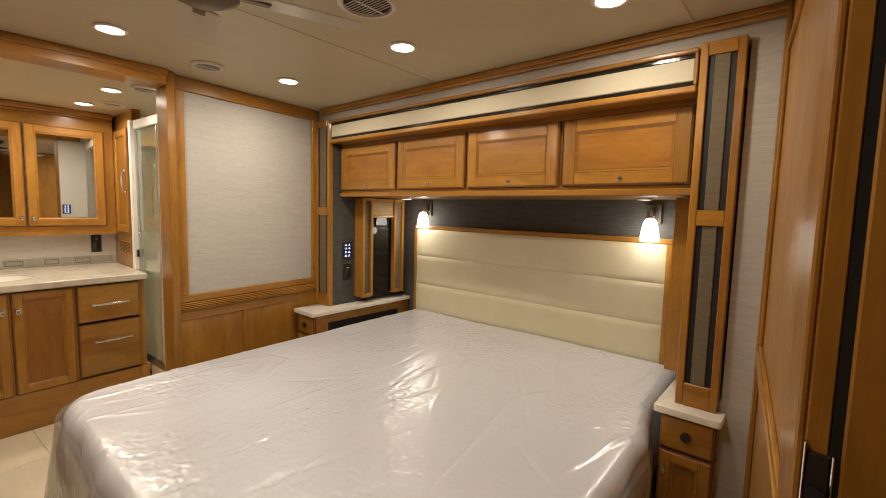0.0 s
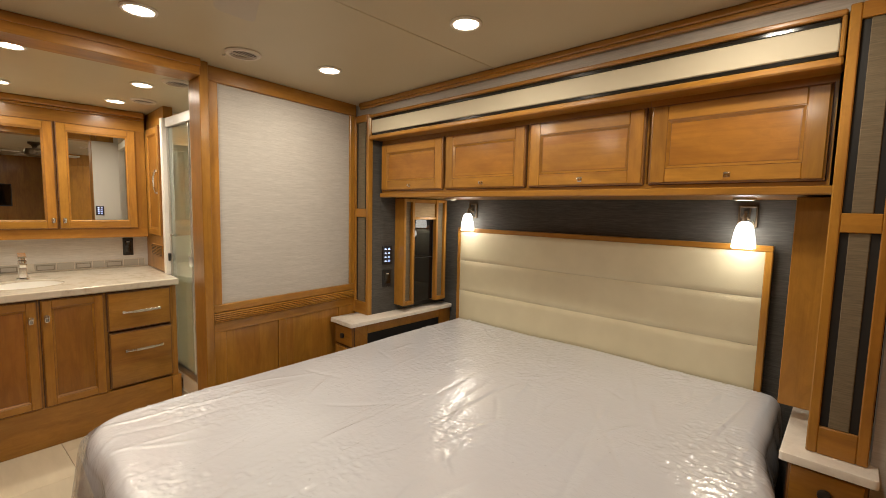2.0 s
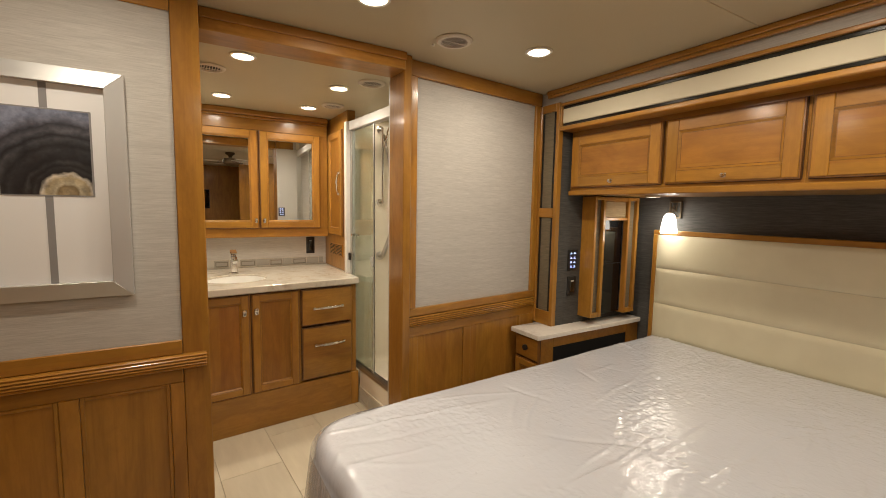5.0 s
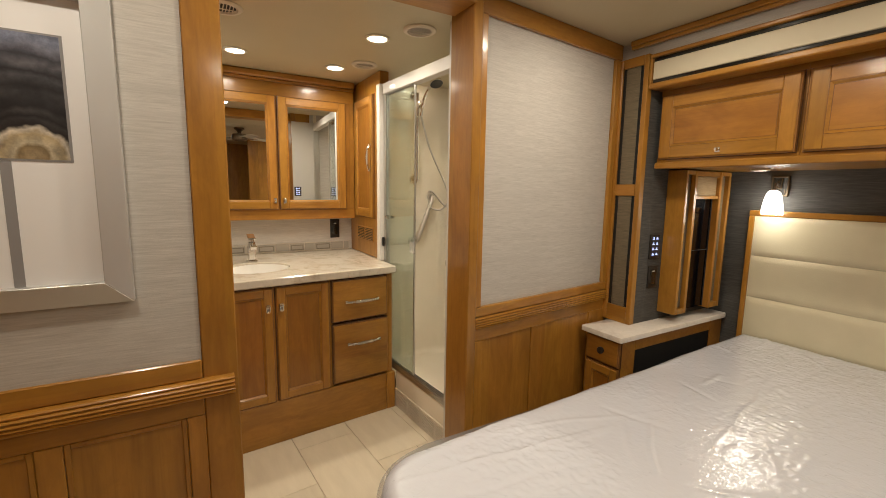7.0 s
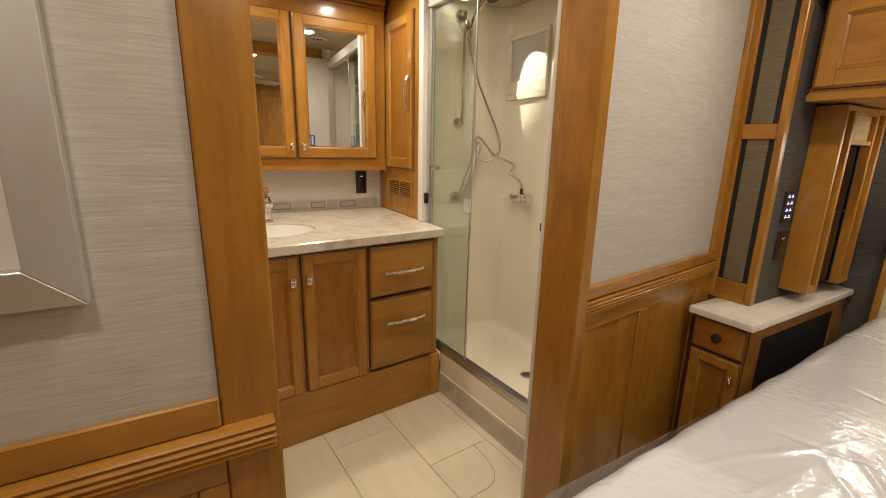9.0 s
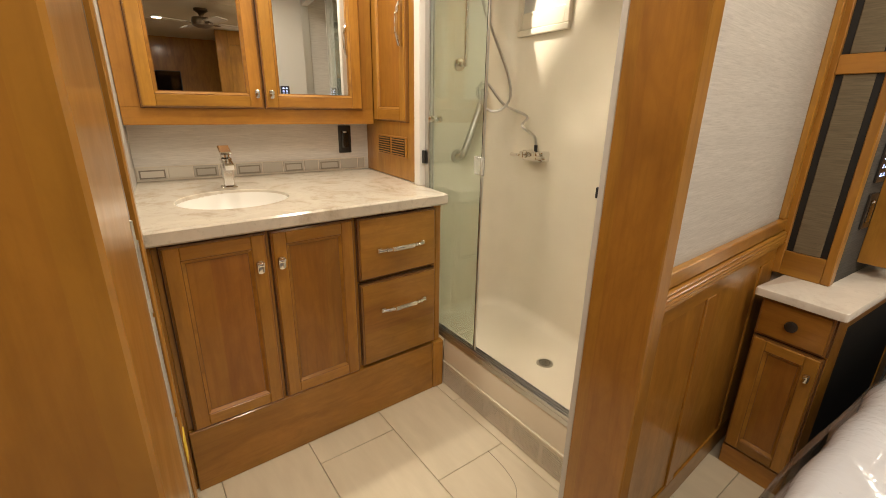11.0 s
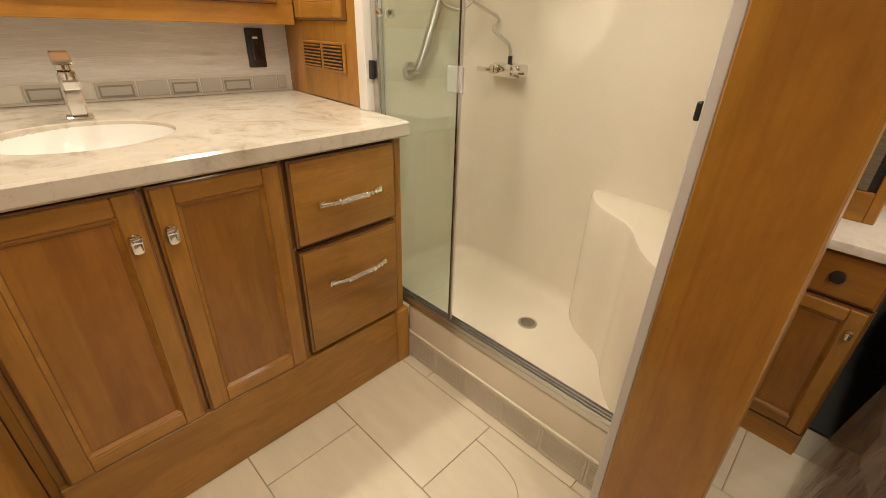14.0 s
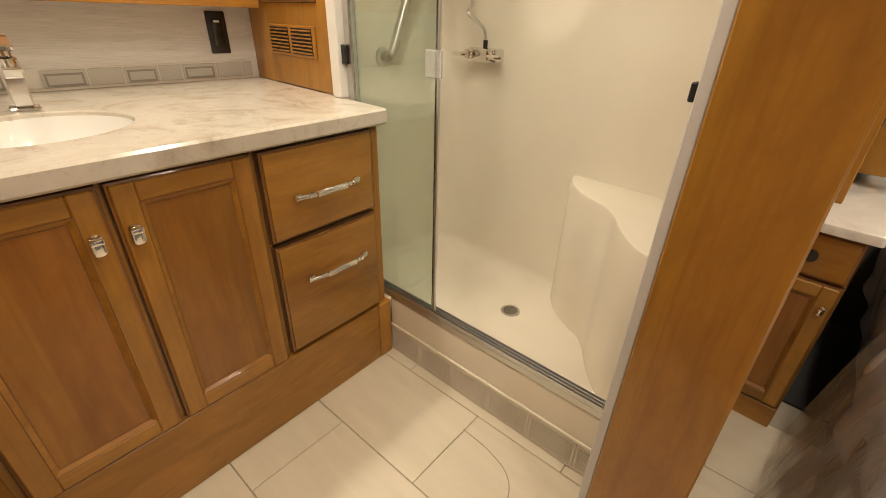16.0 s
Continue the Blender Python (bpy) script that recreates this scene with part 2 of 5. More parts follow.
# fine crushed film: ridged noise, stronger in patches
_p = ramp(SHEET, noise_tex(SHEET, _v, 3.2, 3.0), [(0.38, (0.25, 0.25, 0.25)), (0.60, (1, 1, 1))])
_r1 = noise_tex(SHEET, coords(SHEET, (1.0, 1.6, 1.0)), 42.0, 2.0, 0.5, 0.6)
_r2 = ramp(SHEET, noise_tex(SHEET, coords(SHEET, (1.0, 0.6, 1.0)), 13.0, 2.0, 0.5, 0.7), [(0.44, (0, 0, 0)), (0.50, (1, 1, 1)), (0.56, (0, 0, 0))])
_h = mix(SHEET, mix(SHEET, _r1, _r2, 0.22), _p, 1.0, "MULTIPLY")
_b = node(SHEET, "ShaderNodeBump", Strength=1.0, Distance=0.0026)
link(SHEET, _h, _b.inputs["Height"])
link(SHEET, _b.outputs[0], bsdf(SHEET).inputs["Coat Normal"])
FILM = material("hanging_plastic_film", (0.55, 0.56, 0.58), 0.2, spec=0.6, coat=0.4)
bsdf(FILM).inputs["Alpha"].default_value = 0.5
bump(FILM, noise_tex(FILM, coords(FILM, (14, 14, 2)), 2.0, 4.0, 0.6, 1.0), 0.6, 0.01)


def glow(name, colour, strength):
    m = bpy.data.materials.new(name)
    m.use_nodes = True
    b = bsdf(m)
    b.inputs["Base Color"].default_value = (0.8, 0.8, 0.8, 1)
    b.inputs["Emission Color"].default_value = (*colour, 1)
    b.inputs["Emission Strength"].default_value = strength
    return m


LED = glow("led_lens", (1.0, 0.86, 0.66), 14.0)
OPAL = glow("opal_glass", (1.0, 0.95, 0.85), 12.0)
BLUE = glow("backlit_keys", (0.35, 0.5, 1.0), 2.2)

# ---------------------------------------------------------------- mesh tools
ORIGIN = {}


def mat4(u, v, n, o=(0, 0, 0)):
    return Matrix(((u[0], v[0], n[0], o[0]), (u[1], v[1], n[1], o[1]), (u[2], v[2], n[2], o[2]), (0, 0, 0, 1)))


FACE_S = mat4((1, 0, 0), (0, 0, 1), (0, -1, 0))   # faces -y; local (x, z, -y)
FACE_E = mat4((0, 1, 0), (0, 0, 1), (1, 0, 0))    # faces +x; local (y, z, x)
FACE_N = mat4((-1, 0, 0), (0, 0, 1), (0, 1, 0))   # faces +y; local (-x, z, y)
FACE_W = mat4((0, -1, 0), (0, 0, 1), (-1, 0, 0))  # faces -x; local (-y, z, -x)
FACE_D = mat4((1, 0, 0), (0, -1, 0), (0, 0, -1))  # faces down; local (x, -y, -z)
FACE_U = mat4((1, 0, 0), (0, 1, 0), (0, 0, 1))    # faces up; local (x, y, z)


def box(bm, x0, x1, y0, y1, z0, z1, bev=0.0, m=None, seg=1):
    x0, x1 = sorted((x0, x1))
    y0, y1 = sorted((y0, y1))
    z0, z1 = sorted((z0, z1))
    t = bmesh.new()
    bmesh.ops.create_cube(t, size=1.0)
    for v in t.verts:
        v.co = ((v.co.x + 0.5) * (x1 - x0) + x0, (v.co.y + 0.5) * (y1 - y0) + y0, (v.co.z + 0.5) * (z1 - z0) + z0)
    if bev > 0:
        b = min(bev, 0.45 * min(x1 - x0, y1 - y0, z1 - z0))
        bmesh.ops.bevel(t, geom=t.edges[:], offset=b, segments=seg, affect="EDGES", profile=0.5)
    merge(bm, t, m)
    return bm


def merge(bm, t, m=None):
    if m is not None:
        bmesh.ops.transform(t, matrix=m, verts=t.verts)
    tmp = bpy.data.meshes.new("tmp")
    t.to_mesh(tmp)
    t.free()
    bm.from_mesh(tmp)
    bpy.data.meshes.remove(tmp)


def cyl(bm, r, h, at=(0, 0, 0), axis=(0, 0, 1), seg=24, r2=None, bev=0.0):
    """A cylinder or cone from at along axis."""
    t = bmesh.new()
    bmesh.ops.create_cone(t, cap_ends=True, segments=seg, radius1=r, radius2=r if r2 is None else r2, depth=h)
    bmesh.ops.translate(t, vec=(0, 0, h / 2), verts=t.verts)
    if bev:
        es = [e for e in t.edges if len(e.link_faces) == 2 and any(len(f.verts) > 4 for f in e.link_faces)]
        bmesh.ops.bevel(t, geom=es, offset=bev, segments=2, affect="EDGES", profile=0.5)
    q = Vector((0, 0, 1)).rotation_difference(Vector(axis))
    merge(bm, t, Matrix.Translation(at) @ q.to_matrix().to_4x4())
    return bm


def lathe(bm, profile, at=(0, 0, 0), axis=(0, 0, 1), seg=28, caps=True):
    """Turns a profile of (radius, height) about an axis."""
    t = bmesh.new()
    rings = []
    for r, h in profile:
        rings.append([t.verts.new((r * math.cos(2 * math.pi * k / seg), r * math.sin(2 * math.pi * k / seg), h)) for k in range(seg)])
    for a, b in zip(rings, rings[1:]):
        for k in range(seg):
            t.faces.new((a[k], a[(k + 1) % seg], b[(k + 1) % seg], b[k]))
    if caps:
        t.faces.new(rings[0][::-1])
        t.faces.new(rings[-1])
    bmesh.ops.remove_doubles(t, verts=t.verts, dist=1e-5)
    q = Vector((0, 0, 1)).rotation_difference(Vector(axis))
    merge(bm, t, Matrix.Translation(at) @ q.to_matrix().to_4x4())
    return bm


def tube(bm, pts, r, seg=10, smooth=4):
    """A round tube along a smooth path through points."""
    P = [Vector(p) for p in pts]
    path = []
    for i in range(len(P) - 1):
        p0, p1, p2, p3 = P[max(i - 1, 0)], P[i], P[i + 1], P[min(i + 2, len(P) - 1)]
        for k in range(smooth):
            t = k / smooth
            path.append(0.5 * (2 * p1 + (p2 - p0) * t + (2 * p0 - 5 * p1 + 4 * p2 - p3) * t * t + (3 * p1 - p0 - 3 * p2 + p3) * t ** 3))
    path.append(P[-1])
    t = bmesh.new()
    rings = []
    up = Vector((0.31, 0.17, 0.93))
    for i, p in enumerate(path):
        d = (path[min(i + 1, len(path) - 1)] - path[max(i - 1, 0)]).normalized()
        a = d.cross(up).normalized()
        b = d.cross(a)
        rings.append([t.verts.new(p + r * (math.cos(2 * math.pi * k / seg) * a + math.sin(2 * math.pi * k / seg) * b)) for k in range(seg)])
    for a, b in zip(rings, rings[1:]):
        for k in range(seg):
            t.faces.new((a[k], a[(k + 1) % seg], b[(k + 1) % seg], b[k]))
    t.faces.new(rings[0][::-1])
    t.faces.new(rings[-1])
    merge(bm, t)
    return bm


def prism(bm, outline, d0, d1, m=None, bev=0.0):
    """An outline in local (u, v), pushed from depth d0 to d1."""
    t = bmesh.new()
    lo = [t.verts.new((u, v, d0)) for u, v in outline]
    hi = [t.verts.new((u, v, d1)) for u, v in outline]
    n = len(outline)
    caps = [t.faces.new(lo[::-1]), t.faces.new(hi)]
    for k in range(n):
        t.faces.new((lo[k], lo[(k + 1) % n], hi[(k + 1) % n], hi[k]))
    bmesh.ops.recalc_face_normals(t, faces=t.faces[:])
    if bev:
        bmesh.ops.bevel(t, geom=[e for e in caps[1].edges], offset=bev, segments=2, affect="EDGES", profile=0.5)
    merge(bm, t, m)
    return bm


def ring_frame(bm, u0, u1, v0, v1, w, n0, n1, slope=0.0, m=None):
    """A rectangular moulding in one piece; slope: how much lower its inner edge is."""
    t = bmesh.new()
    c = [(u0, v0), (u1, v0), (u1, v1), (u0, v1)]
    i = [(u0 + w, v0 + w), (u1 - w, v0 + w), (u1 - w, v1 - w), (u0 + w, v1 - w)]
    loops = [[t.verts.new((*p, n)) for p in q] for q, n in ((c, n0), (c, n1), (i, n1 - slope), (i, n0))]
    for a, b in zip(loops, loops[1:] + loops[:1]):
        for k in range(4):
            t.faces.new((a[k], a[(k + 1) % 4], b[(k + 1) % 4], b[k]))
    bmesh.ops.recalc_face_normals(t, faces=t.faces[:])
    merge(bm, t, m)
    return bm


def rounded(u0, u1, v0, v1, r, seg=6):
    pts = []
    for cu, cv, a0 in ((u1 - r, v0 + r, -90), (u1 - r, v1 - r, 0), (u0 + r, v1 - r, 90), (u0 + r, v0 + r, 180)):
        for k in range(seg + 1):
            a = radians(a0 + 90 * k / seg)
            pts.append((cu + r * math.cos(a), cv + r * math.sin(a)))
    return pts


def mesh_of(name, bm, mat, smooth=True):
    me = bpy.data.meshes.new(name)
    bmesh.ops.recalc_face_normals(bm, faces=bm.faces[:])
    bm.to_mesh(me)
    bm.free()
    me.materials.append(mat)
    if smooth:
        me.polygons.foreach_set("use_smooth", [True] * len(me.polygons))
        me.set_sharp_from_angle(angle=radians(32))
    return me


def thing(name, at, label, category, group="", kind=""):
    ob = new(name)
    ob.location = at
    ob.empty_display_size = 0.05
    ORIGIN[ob.name] = Vector(at)
    return tagged(ob, label, category, group, kind)


def part(name, bm, mat, parent, label="", smooth=True):
    """Links a bmesh given in world metres as one mesh object under a thing or a part."""
    o = ORIGIN[parent.name]
    bmesh.ops.translate(bm, vec=-o, verts=bm.verts)
    ob = new(name, mesh_of(name, bm, mat, smooth))
    ob.parent = parent
    ORIGIN[ob.name] = o
    return tagged(ob, label)


def solid(name, bm, mat, label, category, kind="", group="", at=None, smooth=True):
    """A thing that is one mesh, with its origin at its base."""
    if at is None:
        at = (sum(v.co.x for v in bm.verts) / len(bm.verts), sum(v.co.y for v in bm.verts) / len(bm.verts), min(v.co.z for v in bm.verts))
    bmesh.ops.translate(bm, vec=-Vector(at), verts=bm.verts)
    ob = new(name, mesh_of(name, bm, mat, smooth))
    ob.location = at
    ORIGIN[ob.name] = Vector(at)
    return tagged(ob, label, category, group, kind)


def B(*a, **k):
    return box(bmesh.new(), *a, **k)

# ---------------------------------------------------------------- structure
YS, YN, XW, XE = -0.50, 2.17, -3.95, 1.60   # room limits
SLX0, SLX1, SLY = -2.10, 0.165, 2.89        # the bed slide


def structure(name, bm, mat, label, category="wall"):
    return solid(name, bm, mat, label, category, "structure", smooth=False)


floor = structure("floor", B(XW - 0.1, XE + 0.1, YS - 0.1, 3.0, -0.06, -0.006), GROUT, "cream porcelain tile floor with thin grey-brown joints", "floor")

bm = B(XW - 0.1, XE + 0.1, YS - 0.1, 2.25, CEIL, CEIL + 0.05)
for xs in (-1.105, 0.12):
    box(bm, xs - 0.006, xs + 0.006, YS, 2.17, CEIL - 0.003, CEIL + 0.01, 0.002)
structure("ceiling", bm, CEILM, "tan vinyl ceiling with thin seam beads", "ceiling")

# outer wall on the bed side, round the slide
bm = B(-2.45, SLX0 - 0.004, YN + 0.035, 2.27, 0, CEIL)
box(bm, SLX1 + 0.13, XE, YN + 0.03, 2.27, 0, CEIL)
box(bm, SLX0, SLX1 + 0.13, YN + 0.03, 2.27, 2.022, CEIL)
structure("wall_north", bm, GRASS, "grey grasscloth wall round the bed slide")
bm = B(-2.20, 0.40, YN - 0.005, YN + 0.028, 2.085, 2.109, 0.004)
box(bm, -2.20, 0.40, YN + 0.002, YN + 0.024, 2.070, 2.0848, 0.003)
structure("trim", bm, WX, "honey maple crown strip under the ceiling", "trim")
# slide box
structure("wall_slide_back", B(SLX0 - 0.05, SLX1 + 0.05, SLY, SLY + 0.05, 0, 2.03), CHAR, "charcoal woven wall covering behind the headboard")
bm = B(SLX0 - 0.05, SLX0, 2.274, 2.42 + 0.05, 0, 2.03)
box(bm, SLX0 - 0.0035, SLX0, YN + 0.036, 2.2735, 0, CEIL - 0.001)
box(bm, SLX0 - 0.05, SLX0, 2.72, SLY - 0.002, 0, 2.03)
box(bm, SLX0 - 0.05, SLX0, 2.47, 2.72, 0, 0.76)
box(bm, SLX0 - 0.05, SLX0, 2.47, 2.72, 1.37, 2.03)
structure("wall_slide_west", bm, CHAR, "charcoal woven wall covering with a narrow window")
structure("wall_slide_east", B(SLX1, SLX1 + 0.05, 2.274, SLY - 0.002, 0, 2.03), CHAR, "charcoal woven wall covering of the slide")
structure("ceiling_slide", B(SLX0 - 0.05, SLX1 + 0.05, 2.274, SLY + 0.05, 2.031, 2.07), CEILM, "tan ceiling of the bed slide", "ceiling")

structure("floor_slide", B(SLX0, SLX1, 2.168, SLY, -0.005, 0.004), RUBBER, "near-black floor of the slide", "floor")

# window in the slide's side wall
win = thing("window_1", (-2.09, 2.595, 0.76), "narrow black night window in a maple surround", "window", kind="structure")
part("pane", B(-2.042, -2.036, 2.5005, 2.7115, 0.765, 1.368), SCREEN, win, "black glass at night")
bm = B(-2.0355, -2.030, 2.5005, 2.506, 0.765, 1.368, 0.002)
box(bm, -2.0355, -2.030, 2.706, 2.7115, 0.765, 1.368, 0.002)
box(bm, -2.0355, -2.032, 2.506, 2.706, 1.08, 1.084, 0.001)
part("window_frame", bm, MATBLACK, win)


def surround(name, xf, sgn, label):
    """Wooden window surround with cloth slots; its front is at xf and faces sgn along x."""
    F = FACE_E if sgn > 0 else FACE_W

    def u(a):
        return a * sgn
    t = thing(name, (xf, 2.61, 0.745), label, "window surround", "window surrounds")
    back = (SLX0 if sgn > 0 else -SLX1) + 0.001
    f = xf * sgn
    for a0, a1, nm in ((2.40, 2.50, "near"), (2.712, 2.82, "far")):
        bm = bmesh.new()
        box(bm, u(a0), u(a0 + 0.020), 0.757, 1.498, back, f, 0.002, F)
        box(bm, u(a1 - 0.022), u(a1), 0.757, 1.498, back, f, 0.002, F)
        box(bm, u(a0 + 0.020), u(a1 - 0.022), 0.757, 0.785, back, f, 0.002, F)
        box(bm, u(a0 + 0.020), u(a1 - 0.022), 1.478, 1.498, back, f, 0.002, F)
        part("side_post", bm, WZ, t)
        part("cloth_inset", box(bmesh.new(), u(a0 + 0.020), u(a1 - 0.022), 0.786, 1.477, back, f - 0.022, 0, F), TAUPE, t, "taupe woven inset")
    bm = box(bmesh.new(), u(2.501), u(2.711), 1.355, 1.372, back, f - 0.003, 0.002, F)
    box(bm, u(2.501), u(2.711), 1.47, 1.498, back, f - 0.003, 0.002, F)
    part("top_rail", bm, WY, t)
    part("light_panel", box(bmesh.new(), u(2.501), u(2.711), 1.373, 1.469, back, f - 0.018, 0, F), TANC, t, "tan woven panel")
    return t


surround("window_surround", -2.0, 1, "honey maple window surround with taupe cloth slots")
surround("window_surround", 0.055, -1, "honey maple window surround beside the bed")

# west wall of the bedroom: right of the opening, slightly splayed
QA, QB = Vector((-2.160, 1.268, 0)), Vector((-2.262, 2.135, 0))
QL = (QB - QA).length
qu = (QB - QA) / QL
QF = mat4(qu, (0, 0, 1), (qu.y, -qu.x, 0), QA)


def qbox(u0, u1, z0, z1, n0, n1, bev=0.0):
    return box(bmesh.new(), u0, u1, z0, z1, n0, n1, bev, QF)


structure("wall_west_panel", qbox(-0.04, QL + 0.06, 0, CEIL, -0.09, -0.006), GRASS, "grey grasscloth bedroom wall with maple trim")
structure("trim_post", B(-2.262, -2.104, 1.183, 1.224, 0, CEIL, 0.003), WZ, "broad maple post at the bathroom opening", "post")
structure("trim_post_back", B(-2.262, -2.19, 1.2245, 1.43, 0, CEIL), WZ, "maple post side towards the shower", "post")
structure("trim_strip", B(-2.281, -2.2625, 1.187, 1.43, 0, 2.03, 0.002), GREYP, "pale grey panel on the back of the post", "trim")
structure("trim_rail", qbox(-0.036, QL + 0.05, 2.035, CEIL - 0.0015, -0.006, 0.014, 0.003), WY, "maple rail over the grasscloth panel", "trim")
structure("trim_rail", qbox(-0.036, QL + 0.05, 0.868, 0.908, -0.006, 0.014, 0.003), WY, "maple rail under the grasscloth panel", "trim")
structure("trim_stile", qbox(-0.036, 0.010, 0.9085, 2.0345, -0.006, 0.013, 0.003), WZ, "maple stile beside the grasscloth panel", "trim")
structure("trim_stile", qbox(QL, QL + 0.05, 0.9085, 2.0345, -0.006, 0.013, 0.003), WZ, "maple stile beside the grasscloth panel", "trim")


def chair_rail(name, m, u0, u1, z0, label):
    """Ribbed half-round moulding along a wall's local u, proud of it."""
    bm = bmesh.new()
    h = 0.050
    pts = [(0.0, 0.0)]
    for k in range(5):
        za = h * k / 5
        for a in (0.0, 0.25, 0.5, 0.75, 1.0):
            pts.append((0.014 + 0.006 * math.sin(math.pi * a) + 0.006 * math.sin(math.pi * (k + a) / 5), za + h / 5 * a))
    pts.append((0.0, h))
    prism(bm, pts, u0, u1, m @ mat4((0, 0, 1), (0, 1, 0), (1, 0, 0), (0, z0, 0)))
    return structure(name, bm, WY, label, "chair rail")


chair_rail("trim_chair_rail", QF, -0.036, QL + 0.05, 0.815, "ribbed maple chair rail")
structure("trim_wainscot_rail", qbox(-0.036, QL + 0.05, 0.762, 0.8145, -0.006, 0.007, 0.002), WY, "maple wainscot top rail", "trim")
structure("trim_wainscot_rail", qbox(-0.036, QL + 0.05, 0.0, 0.09, -0.006, 0.007, 0.002), WY, "maple wainscot bottom rail", "trim")
wains = thing("wall_wainscot", (-2.2, 1.69, 0.09), "maple wainscot boards under the chair rail", "wainscot", kind="structure")
for a, b, d in ((-0.036, 0.03, 0.007), (0.031, 0.335, 0.001), (0.336, 0.39, 0.007), (0.391, 0.78, 0.001), (0.781, QL + 0.05, 0.007)):
    part("board", qbox(a, b, 0.091, 0.7615, -0.006, d, 0.002), WZ, wains)

# header and the wall left of the opening
bm = B(-2.24, -2.085, 0.366, 1.1825, 2.035, CEIL - 0.0015, 0.003)
box(bm, -2.0848, -2.074, 0.366, 1.1825, 2.075, CEIL - 0.0015, 0.002)
structure("trim_header", bm, WY, "maple header over the bathroom opening", "header")
structure("wall_west", B(-2.135, -1.972, YS, 0.278, 0, CEIL), GRASS, "grey grasscloth bedroom wall with maple trim")
bm = B(-2.135, -1.9655, 0.279, 0.361, 0, CEIL - 0.001, 0.003)
structure("trim_jamb", bm, WZ, "broad maple jamb of the bathroom opening", "post")
bm = B(-1.971, -1.963, YS, 0.278, 2.028, CEIL - 0.001, 0.003)
box(bm, -1.971, -1.961, YS, 0.278, 0.8965, 0.946, 0.003)
structure("trim_rail", bm, WY, "maple rails round the grasscloth panel", "trim")
chair_rail("trim_chair_rail", mat4((0, 1, 0), (0, 0, 1), (1, 0, 0), (-1.9652, 0, 0)), YS, 0.350, 0.846, "ribbed maple chair rail")
bm = B(-1.9715, -1.9635, YS, 0.278, 0.797, 0.8455, 0.002)
box(bm, -1.9715, -1.9635, YS, 0.278, 0, 0.10, 0.002)
structure("trim_wainscot_rail", bm, WY, "maple wainscot rails", "trim")
wains = thing("wall_wainscot", (-1.968, -0.1, 0.1), "framed maple wainscot under the chair rail", "wainscot", kind="structure")
part("stile", B(-1.9715, -1.9635, -0.055, -0.005, 0.101, 0.796, 0.002), WZ, wains)
part("stile", B(-1.9715, -1.9635, 0.238, 0.2785, 0.101, 0.796, 0.002), WZ, wains)
for a, b in ((-0.004, 0.237), (YS, -0.056)):
    bm = B(-1.9715, -1.969, a, b, 0.101, 0.796)
    part("panel", bm, WZ, wains)
    bm = B(-1.969, -1.9645, a, a + 0.012, 0.101, 0.796, 0.002)
    box(bm, -1.969, -1.9645, b - 0.012, b, 0.101, 0.796, 0.002)
    box(bm, -1.969, -1.9645, a + 0.012, b - 0.012, 0.784, 0.796, 0.002)
    part("bead", bm, WZ, wains)
# pocket-door end: metal strike on the jamb's inner side
strike = thing("strike_plate", (-2.14, 0.355, 0.72), "worn rounded steel edge strip on the jamb", "strike plate")
part("edge_strip", tube(bmesh.new(), [(-2.1385, 0.3585, 0.30), (-2.1385, 0.3585, 1.15)], 0.0042, 10, 1), NICKEL, strike)
for z0, z1 in ((0.80, 0.93), (0.935, 1.05), (1.055, 1.13)):
    part("plate", B(-2.1435, -2.1428, 0.345, 0.3635, z0, z1, 0.0003), CHROME, strike)
tag = thing("yellow_tag", (-2.146, 0.364, 0.85), "small yellow inspection tag on the jamb", "tag")
part("tag_sheet", prism(bmesh.new(), rounded(-2.172, -2.145, 0.862, 0.897, 0.004, 3), -0.3655, -0.3647, FACE_S), YELLOW, tag)
part("tag_mark", prism(bmesh.new(), rounded(-2.163, -2.154, 0.872, 0.888, 0.002, 3), -0.3646, -0.3643, FACE_S), MATBLACK, tag)
# solid filler; its dark colour stands for the shade inside the slot
structure("wall_pocket_slot", B(-2.25, -2.147, 0.20, 0.352, 0, CEIL - 0.002), SHADE_WOOD, "solid block coloured as the shade in the pocket behind the jamb", "slot")

# bathroom walls
structure("wall_bath_west", B(XW - 0.1, XW, YS, 2.25, 0, CEIL), GRASSD, "pale streaked wall covering behind the vanity")
structure("wall_bath_south", B(XW, -3.001, 0.135, 0.262, 0, CEIL), GRASS, "grey grasscloth end wall beside the vanity")
structure("wall_bath_fill", B(-2.54, -2.52, YS, 0.099, 0, CEIL), WZ, "plain maple partition", "wall")

# closing walls behind the camera
bm = B(-1.96, XE, YS - 0.1, YS, 0, CEIL)
structure("wall_south", bm, WZ, "maple wardrobe wall opposite the bed")
structure("wall_east", B(XE, XE + 0.1, YS, 2.17, 0, CEIL), WZ, "maple wall at the end of the passage")

# added stand-in out of view, for the dark patch reflected in the mirror
dark_panel = thing("television", (XE - 0.03, 0.46, 1.33), "black glass panel added to give the mirror a dark reflection", "television")
part("screen", B(XE - 0.022, XE - 0.019, 0.215, 0.695, 1.345, 1.665, 0.001), SCREEN, dark_panel, "black glass sheet")
part("bezel", ring_frame(bmesh.new(), -0.705, -0.205, 1.335, 1.675, 0.010, -XE + 0.0005, -XE + 0.026, 0.002, FACE_W), PLASTICB, dark_panel)

